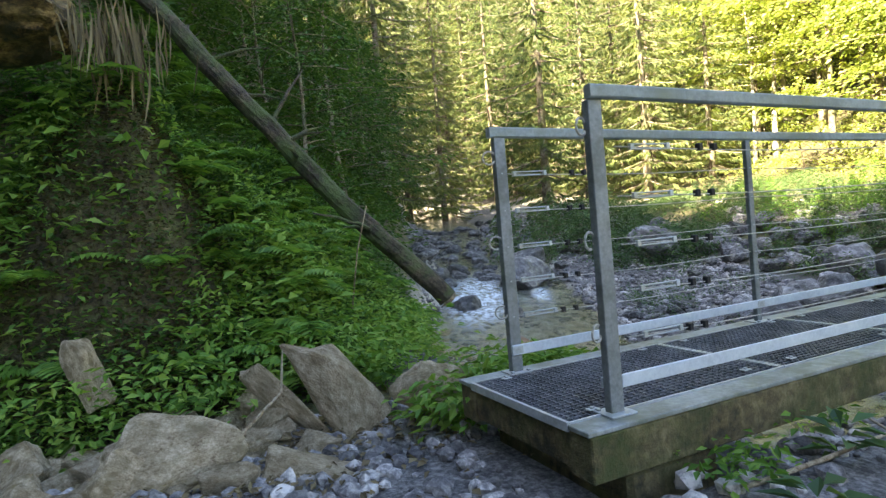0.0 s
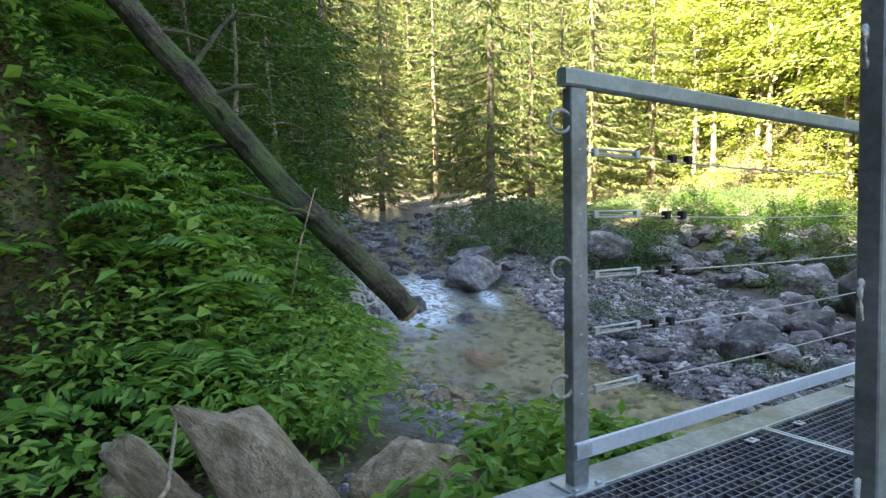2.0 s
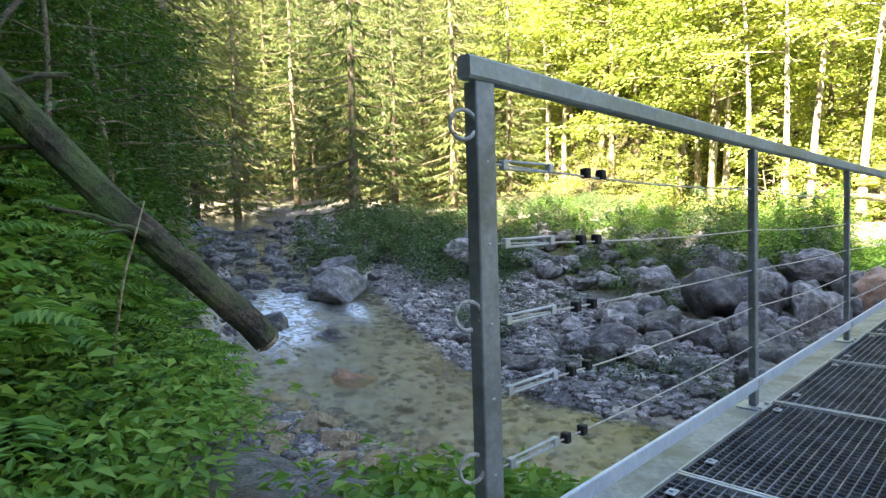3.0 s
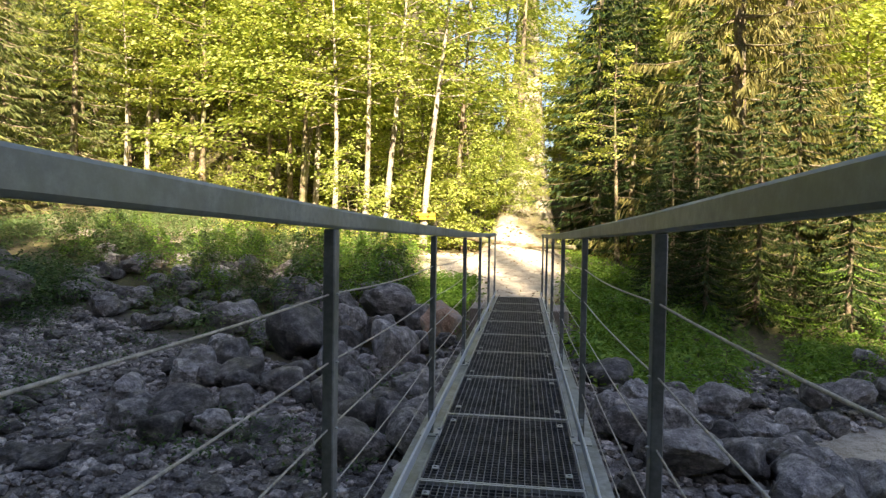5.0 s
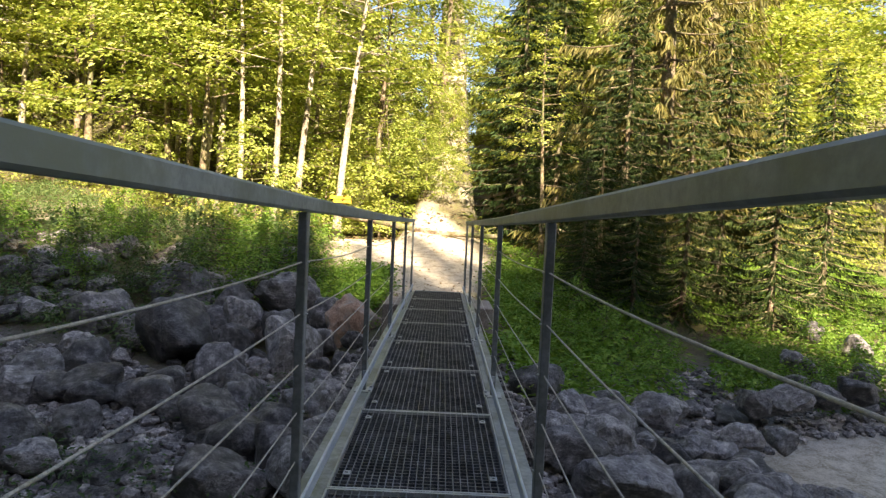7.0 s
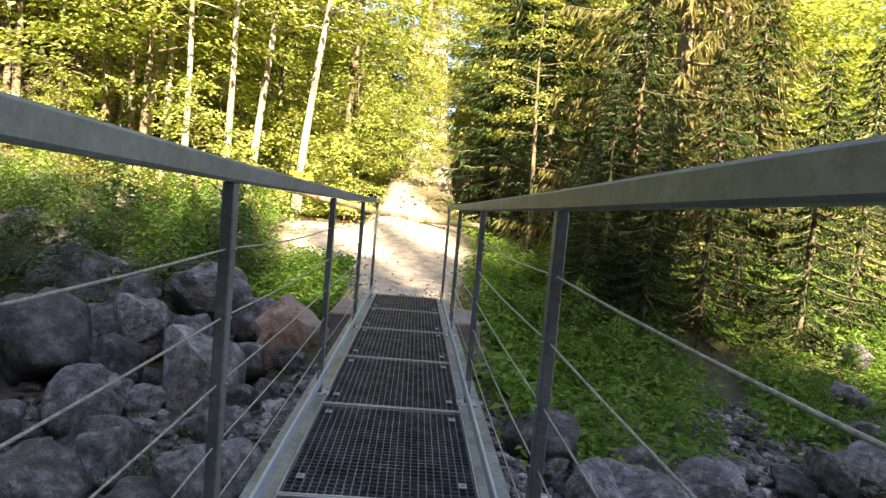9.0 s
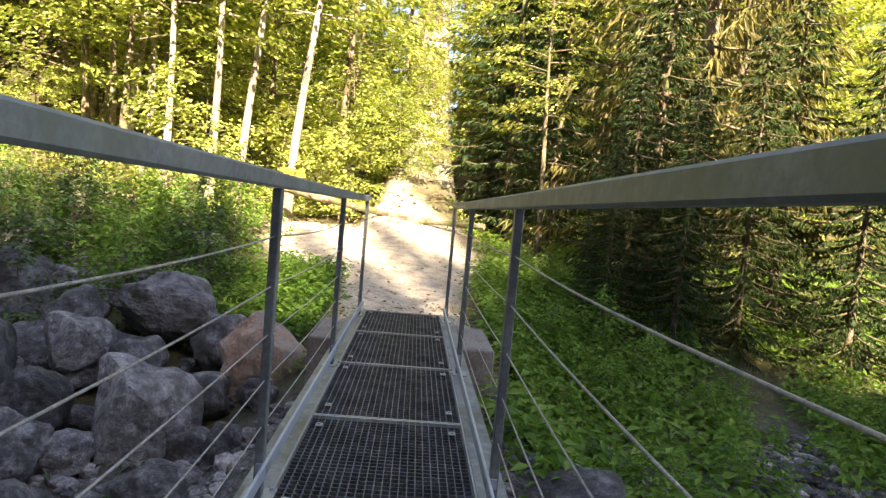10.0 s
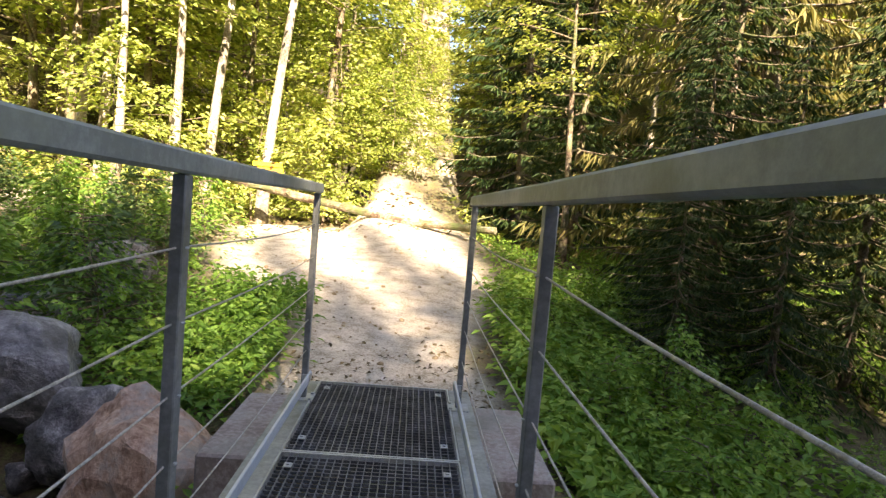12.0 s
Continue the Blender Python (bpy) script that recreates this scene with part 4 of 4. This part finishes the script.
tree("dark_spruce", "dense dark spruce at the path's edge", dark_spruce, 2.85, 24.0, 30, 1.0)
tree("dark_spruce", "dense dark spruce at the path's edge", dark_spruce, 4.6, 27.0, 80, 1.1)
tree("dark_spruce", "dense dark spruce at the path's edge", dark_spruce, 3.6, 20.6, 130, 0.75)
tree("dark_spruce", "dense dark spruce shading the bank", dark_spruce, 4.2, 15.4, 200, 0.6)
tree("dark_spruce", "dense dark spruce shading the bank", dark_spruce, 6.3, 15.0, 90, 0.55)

# low spruces added to deepen the shade under the conifers
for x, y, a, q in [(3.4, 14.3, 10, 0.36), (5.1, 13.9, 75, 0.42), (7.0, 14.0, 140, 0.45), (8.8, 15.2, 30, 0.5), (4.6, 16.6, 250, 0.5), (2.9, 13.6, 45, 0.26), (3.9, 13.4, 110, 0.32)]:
    tree("dark_spruce", "low dark spruce added to deepen the bank's shade", dark_spruce, x, y, a, q)

# young beeches closing the view behind the fallen log
for i, (x, y, q) in enumerate([(-2.3, 22.6, 0.85), (-1.5, 23.4, 0.75), (-0.7, 22.8, 0.60), (-1.1, 24.6, 0.9), (-0.2, 24.4, 0.65), (-2.9, 23.9, 0.8), (0.2, 26.5, 0.6), (-0.9, 26.8, 0.9), (0.0, 22.7, 0.45), (0.45, 24.0, 0.42), (0.6, 27.9, 0.55)]):
    tree("sapling", "young beech with bright layered leaves", saplings[i % 3], x, y, 67 * i, q, group="slope saplings")

r = np.random.default_rng(31)
spots = []


def scatter(count, xr, yr, gap, ok, tries=6000):
    out = []
    for _ in range(tries):
        if len(out) >= count:
            break
        x, y = r.uniform(*xr), r.uniform(*yr)
        if ok(x, y) and all((x - a) ** 2 + (y - b) ** 2 > gap * gap for a, b in spots + out):
            out.append((x, y))
    spots.extend(out)
    return out


def far_slope(x, y):
    d = y - stream_y(x)
    return d > 17.5 and not (abs(x - np.interp(y, [20, 45], [-0.5, 1.5])) < 1.1 and y < 32) and not (-7 < x < -2 and y < 26) and not (0.2 < x < 6 and y < 31)


for x, y in scatter(70, (-34, 26), (19, 52), 2.6, far_slope):
    tree("beech", "leafy beech with sunlit yellow-green sprays", beeches[r.integers(4)], x, y, r.uniform(0, 360), r.uniform(0.8, 1.15), group="slope beeches")
for x, y in scatter(40, (-26, 18), (17.5, 34), 1.3, lambda x, y: y - stream_y(x) > 14.5 and (abs(x - path_middle(y)) > 2.6 or y > 22.5) and not (abs(x - 0.4) < 0.5 and y > 22) and not (0.8 < x < 5.5)):
    tree("sapling", "young beech with bright layered leaves", saplings[r.integers(3)], x, y, r.uniform(0, 360), r.uniform(0.6, 1.2), group="slope saplings")
for x, y in scatter(26, (-20, 14), (21.5, 33), 1.2, lambda x, y: y - stream_y(x) > 17.5 and abs(x + 0.2) > 1.6 and not (1 < x < 6)):
    k = int(r.integers(3))
    tree("slope_tree", "pale straight-stemmed tree on the sunlit slope" if k != 1 else "brown-barked straight tree on the slope", tall_trunks[k], x, y, r.uniform(0, 360), r.uniform(0.75, 1.1), group="slope stems")
shrub_meshes = [broadleaf(230 + i, 1.5, 0.05, 0.8, 18, 60, 0.085, 0.014, (LEAF_BANK, LEAF_FERN)[i % 2], BARK) for i in range(4)]
for x, y in scatter(46, (-14, -1.7), (11.5, 18), 0.8, lambda x, y: 8.6 < y - stream_y(x) < 15 and abs(x - path_middle(y)) > 2.2):
    tree("shrub", "leafy green shrub on the far bank", shrub_meshes[r.integers(4)], x, y, r.uniform(0, 360), r.uniform(0.5, 1.0), group="bank shrubs", cat="shrub")
for x, y in scatter(26, (1.5, 9), (9.2, 15), 0.7, lambda x, y: 4.5 < y - stream_y(x) < 11):
    tree("shrub", "low leafy shrub on the shaded bank", shrub_meshes[1 + 2 * r.integers(2)], x, y, r.uniform(0, 360), r.uniform(0.35, 0.7), group="bank shrubs", cat="shrub")
for i, (x, y, q) in enumerate([(-12.6, 8.4, 0.9), (-13.2, 9.4, 1.1), (-13.9, 8.8, 1.2), (-12.8, 10.2, 1.0), (-14.6, 10.0, 1.2), (-15.5, 9.2, 1.3), (-15.2, 11.2, 1.2), (-14.0, 11.4, 1.1)]):
    tree("shrub", "dense willow bush on the gravel island", shrub_meshes[2 * (i % 2)], x, y, 71 * i, q, group="island bushes", cat="shrub")
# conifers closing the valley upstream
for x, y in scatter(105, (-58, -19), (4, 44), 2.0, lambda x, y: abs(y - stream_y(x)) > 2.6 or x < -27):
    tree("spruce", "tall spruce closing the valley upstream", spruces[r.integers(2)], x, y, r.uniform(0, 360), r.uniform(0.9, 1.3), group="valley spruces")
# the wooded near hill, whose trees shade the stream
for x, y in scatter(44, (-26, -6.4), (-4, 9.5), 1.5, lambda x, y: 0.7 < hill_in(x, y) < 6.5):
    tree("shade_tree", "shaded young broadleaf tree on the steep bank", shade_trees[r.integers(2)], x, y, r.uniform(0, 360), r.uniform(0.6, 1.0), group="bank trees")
# spruces added along the crest to block the sun, with one gap
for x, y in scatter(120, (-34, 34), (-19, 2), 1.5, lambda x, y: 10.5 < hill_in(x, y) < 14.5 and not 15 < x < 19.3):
    tree("spruce", "spruce added on the hill crest to cast shade", dark_spruce, x, y, r.uniform(0, 360), r.uniform(0.4, 0.55), group="hill spruces")


# ---- undergrowth ----
def plants(draw, n, per, size, spread, tall, mat, seed, name, label, flat=0.5):
    """Leafy clumps on the ground, joined: too many to count."""
    r = np.random.default_rng(seed)
    x, y = draw(r, n)
    n = len(x)
    k = np.repeat(np.arange(n), per)
    sc = r.uniform(0.5, 1.3, n)[k]
    off = r.normal(0, 1, (len(k), 2)) * spread * sc[:, None]
    h = (r.random(len(k)) ** 0.7) * tall * sc
    px, py = x[k] + off[:, 0], y[k] + off[:, 1]
    p = np.stack([px, py, ground_z(px, py) + 0.03 + h], 1)
    ax = np.stack([off[:, 0], off[:, 1], np.zeros(len(k))], 1) / (spread + 1e-6) + rand_dirs(len(k), 0.1, r) * 0.9
    ax[:, 2] = r.normal(-0.05, 0.4, len(k))
    ln = size * r.uniform(0.6, 1.35, len(k))
    return thing(name, label, "plants", kind="stuff", data=np_mesh(name, *leaves(p, ax, up_dirs(len(k), flat, r), ln, ln * 0.5), mat))


def ferns(draw, n, mat, seed, label, size=0.5):
    r = np.random.default_rng(seed)
    x, y = draw(r, n)
    n = len(x)
    z = ground_z(x, y)
    P, A, U, LN = [], [], [], []
    for i in range(n):
        for j in range(r.integers(5, 9)):
            a = r.uniform(0, 6.28)
            L = size * r.uniform(0.6, 1.2)
            s = np.linspace(0.12, 1, 15)
            d = np.array([math.cos(a), math.sin(a), 0])
            arc = np.array([x[i], y[i], z[i]]) + d * (s * L * 0.85)[:, None] + np.array([0, 0, 1.0]) * (L * (0.95 * s - 0.75 * s ** 2))[:, None]
            side = np.array([-d[1], d[0], 0])
            for k in (-1, 1):
                P.append(arc)
                A.append(np.tile(side * k + d * 0.35 + np.array([0, 0, -0.1]), (15, 1)))
                U.append(up_dirs(15, 0.15, r))
                LN.append(L * 0.26 * np.sin(np.pi * (0.12 + 0.85 * (1 - s) ** 0.8)) + 0.012)
    P, A, U, LN = np.vstack(P), np.vstack(A), np.vstack(U), np.concatenate(LN)
    return thing("ferns", label, "fern", kind="stuff", data=np_mesh("ferns", *leaves(P, A, U, LN, LN * 0.32), mat))


def on_hill(lo, hi, xr):
    def draw(r, n):
        x, y = r.uniform(*xr, 12 * n), r.uniform(-8, 9, 12 * n)
        h = hill_in(x, y)
        bare = (x > -2.3) & (y < -0.95) & (r.random(12 * n) < 0.75) | (x > -3.2) & (y < -1.0) & (h > 0.25) & (r.random(12 * n) < 0.35)
        ok = np.flatnonzero((h > lo) & (h < hi) & (y < stream_y(x) - 1.5) & ~bare)[:n]
        return x[ok], y[ok]
    return draw


def on_bank(xr, d0, d1, keep=None):
    def draw(r, n):
        x = r.uniform(*xr, n)
        y = stream_y(x) + r.uniform(d0, d1, n)
        ok = fbm(x * 0.9, y * 0.9, 17) > -0.15
        ok &= (np.abs(x - path_middle(y)) > np.interp(y, [10, 13, 16, 20], [1.0, 1.2, 2.2, 2.5])) | (y < 10)
        if keep is not None:
            ok &= keep(x, y)
        return x[ok], y[ok]
    return draw


plants(on_hill(0.0, 4.2, (-8, -1.9)), 1250, 46, 0.065, 0.17, 0.34, LEAF_SHADED, 1, "bank_plants", "dense shaded herbs and saplings on the bank")
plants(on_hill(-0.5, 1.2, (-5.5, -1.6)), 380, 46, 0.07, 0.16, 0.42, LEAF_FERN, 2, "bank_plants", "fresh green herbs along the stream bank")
plants(on_hill(-0.05, 3.0, (-4.8, -2.0)), 800, 44, 0.052, 0.12, 0.26, LEAF_SHADED, 21, "bank_plants", "small-leaved shaded herbs on the steep bank")
plants(on_hill(-0.1, 1.4, (-4.2, -2.0)), 80, 18, 0.11, 0.09, 0.55, LEAF_FERN, 23, "broad_herbs", "broad-leaved herbs rising from the bank")
ferns(on_hill(-0.2, 3.0, (-6.5, -2.0)), 240, LEAF_FERN, 3, "fern fronds on the shaded bank", 0.55)
plants(lambda r, n: (r.uniform(-3.5, -2.1, n), r.uniform(-3.2, -0.9, n)), 750, 44, 0.035, 0.10, 0.10, MOSS, 61, "cliff_moss", "brown-green moss and rootlets on the earth cliff")
plants(on_hill(0.5, 7, (-24, -6)), 900, 40, 0.15, 0.35, 0.7, LEAF_SHADED, 4, "bank_plants", "shaded undergrowth up the hillside")
plants(on_hill(0.2, 6, (-1.5, 10)), 500, 30, 0.12, 0.25, 0.4, LEAF_SHADED, 5, "bank_plants", "undergrowth on the slope beside the trail")
plants(on_bank((-2.2, -0.6), -2.9, -1.7, lambda x, y: x < -0.55), 120, 34, 0.075, 0.10, 0.22, LEAF_FERN, 6, "bank_plants", "leafy plants growing beside the bridge end")
plants(on_bank((-18, -1.6), 6.8, 15.5), 1700, 40, 0.075, 0.15, 0.40, LEAF_BANK, 7, "willow_scrub", "grey-green willow scrub and herbs among stones")
plants(on_bank((-18, -9), 3.2, 7), 260, 70, 0.10, 0.3, 0.9, LEAF_BANK, 8, "willow_scrub", "low willow bushes on the gravel island")
plants(on_bank((1.0, 16), 5.3, 16), 1300, 40, 0.08, 0.15, 0.32, LEAF_FERN, 9, "bank_plants", "green herbs spilling over the far bank")
plants(on_bank((1.0, 16), 5.0, 16), 1000, 32, 0.10, 0.16, 0.25, LEAF_FERN, 51, "bank_plants", "broad herbs of the shaded far bank")
plants(on_bank((0.9, 5.5), 4.6, 8.5, lambda x, y: y > 8.6), 260, 22, 0.13, 0.16, 0.28, LEAF_FERN, 53, "broad_herbs", "broad-leaved herbs at the bank's edge")
plants(on_bank((-13, -1.4), 2.6, 7.2, lambda x, y: fbm(x * 1.3, y * 1.3, 44) > 0.05), 620, 26, 0.055, 0.13, 0.24, LEAF_BANK, 52, "gravel_herbs", "sparse low herbs growing among the gravel")
plants(on_bank((-28, 22), 15.5, 30), 1300, 34, 0.15, 0.32, 0.55, LEAF_SUN, 10, "slope_plants", "sunlit undergrowth of the wooded slope")
plants(on_bank((-2.0, 2.0), 7.2, 12, lambda x, y: np.abs(x) > 0.95), 260, 30, 0.07, 0.12, 0.22, LEAF_FERN, 11, "path_plants", "low plants edging the path")


plants(lambda r, n: (path_middle(12.5 + 0 * np.arange(n)) - 1.0 - np.abs(r.normal(0, 0.7, n)), r.uniform(11.4, 14.2, n)), 230, 36, 0.075, 0.14, 0.24, LEAF_FERN, 31, "path_plants", "leafy plants crowding the path's edge")
plants(lambda r, n: (1.15 + np.abs(r.normal(0, 0.7, n)), r.uniform(11.2, 15, n)), 240, 36, 0.085, 0.14, 0.4, LEAF_FERN, 32, "path_plants", "leafy plants crowding the path's edge")
for i, (x, y, q) in enumerate([(-2.5, 12.4, 0.7), (-3.0, 13.3, 0.8), (-3.6, 12.7, 0.8), (-3.9, 14.2, 0.9), (-4.6, 13.4, 0.8), (1.9, 12.3, 0.6), (2.3, 11.5, 0.55), (1.7, 10.9, 0.4), (2.6, 12.8, 0.7)]):
    tree("shrub", "leafy green shrub beside the path", shrub_meshes[1 + 2 * (i % 2)], x, y, 57 * i, q, group="bank shrubs", cat="shrub")


plants(lambda r, n: (r.uniform(0.5, 0.78, n), r.uniform(-0.35, 2.2, n)), 22, 20, 0.045, 0.05, 0.10, LEAF_FERN, 33, "beam_weeds", "weeds growing along the bridge beam")
plants(lambda r, n: (r.uniform(-1.0, -0.5, n), r.uniform(-0.3, 1.1, n)), 70, 30, 0.08, 0.08, 0.24, LEAF_FERN, 34, "beam_weeds", "leafy weeds growing along the bridge beam")


def litter(draw, n, mat, seed, name, label, size):
    r = np.random.default_rng(seed)
    x, y = draw(r, n)
    n = len(x)
    p = np.stack([x, y, ground_z(x, y) + r.uniform(0.01, 0.05, n)], 1)
    ln = size * r.uniform(0.6, 1.4, n)
    return thing(name, label, "litter", kind="stuff", data=np_mesh(name, *leaves(p, rand_dirs(n, 0.3, r), up_dirs(n, 0.5, r), ln, ln * 0.55), mat))


litter(lambda r, n: (r.normal(-1.15, 0.5, n), r.normal(-1.1, 0.55, n)), 1500, ROOT, 41, "leaf_litter", "dry brown leaves among the rocks", 0.05)
litter(lambda r, n: (r.uniform(-1.4, 1.4, n), 10.9 + np.abs(r.normal(0, 1.0, n))), 800, ROOT, 42, "leaf_litter", "dry brown leaves on the path", 0.05)
litter(lambda r, n: (r.uniform(-22, 16, n), r.uniform(19, 32, n)), 9000, ROOT, 43, "leaf_litter", "dry orange-brown leaves on the slope", 0.14)
# a pale broad-leaved plant and dead sticks by the bridge
for cx, cy in ((0.72, 0.72), (0.95, 0.2), (-0.62, 0.15)):
    rr = np.random.default_rng(int(cx * 100 + 300))
    n = 16
    a = rr.uniform(0, 6.28, n)
    p = np.stack([cx + 0.03 * np.cos(a), cy + 0.03 * np.sin(a), ground_z(cx, cy) + rr.uniform(0.02, 0.14, n)], 1)
    ax = np.stack([np.cos(a), np.sin(a), rr.uniform(0.0, 0.7, n)], 1)
    thing("dock_plant", "small pale-leaved plant growing in the gravel", "plant", data=np_mesh("dock_plant", *leaves(p, ax, up_dirs(n, 0.3, rr), rr.uniform(0.07, 0.15, n), 0.055), LEAF_BANK))
for pts in ([(0.62, 0.0, -0.29), (0.75, 0.55, -0.21), (0.72, 1.2, -0.22)], [(1.0, 0.5, -0.22), (0.85, 0.9, -0.21), (0.62, 1.05, -0.20)], [(-0.9, -1.3, -0.2), (-1.3, -1.0, -0.1), (-1.75, -0.9, 0.05)], [(-0.75, 0.75, -0.45), (-0.62, 0.5, -0.2), (-0.55, 0.2, -0.12)]):
    v, f = tube(pts, [0.010, 0.009, 0.005], 6)
    thing("dead_stick", "thin dry stick lying on the bank", "stick", data=np_mesh("dead_stick", v, f, SPLIT, True))


# hanging roots and grass under the overhang, bare tall stems
def strands(n, x, y, z, sx, sy, lo, hi, seed):
    r = np.random.default_rng(seed)
    p = np.stack([x + r.normal(0, sx, n), y + r.normal(0, sy, n), z + r.normal(0, 0.12, n)], 1)
    ax = np.stack([r.normal(0.08, 0.12, n), r.normal(0, 0.12, n), -np.ones(n)], 1)
    return leaves(p, ax, rand_dirs(n, 0.1, r), r.uniform(lo, hi, n), 0.007, 0.08)


thing("hanging_roots", "dry straw-coloured roots hanging from the overhang", "roots", kind="stuff", data=np_mesh("hanging_roots", *join([strands(200, -2.75, -1.68, 2.42, 0.1, 0.17, 0.2, 0.55, 1)]), ROOT))
v, f = tube([(-3.05, -0.05, 0.1), (-2.98, 0.02, 0.6), (-2.85, 0.1, 1.0)], [0.008, 0.007, 0.004], 6)
thing("bare_stem", "thin bare stem standing in the herbs", "stem", data=np_mesh("bare_stem", v, f, SPLIT, True))

# the yellow trail sign on its tree
sz = float(ground_z(-3.55, 22.1))
sign = thing("trail_sign", "small yellow trail signs nailed to a tree", "sign", pose(-3.5, 21.9, sz + 1.35, 0, 0, 8))
for dx, dz, w in ((0.05, 0.0, 0.30), (-0.02, 0.13, 0.34)):
    board = part("board", box_mesh("board", YELLOW, (dx - w, dx + w, -0.012, 0.012, dz - 0.055, dz + 0.055), bevel=0.004), sign, "yellow board")
    for q in (-0.02, 0.02):
        part("lettering", box_mesh("lettering", INK, (dx - w * 0.7, dx + w * 0.6, -0.016, -0.0125, dz + q - 0.008, dz + q + 0.008)), board)
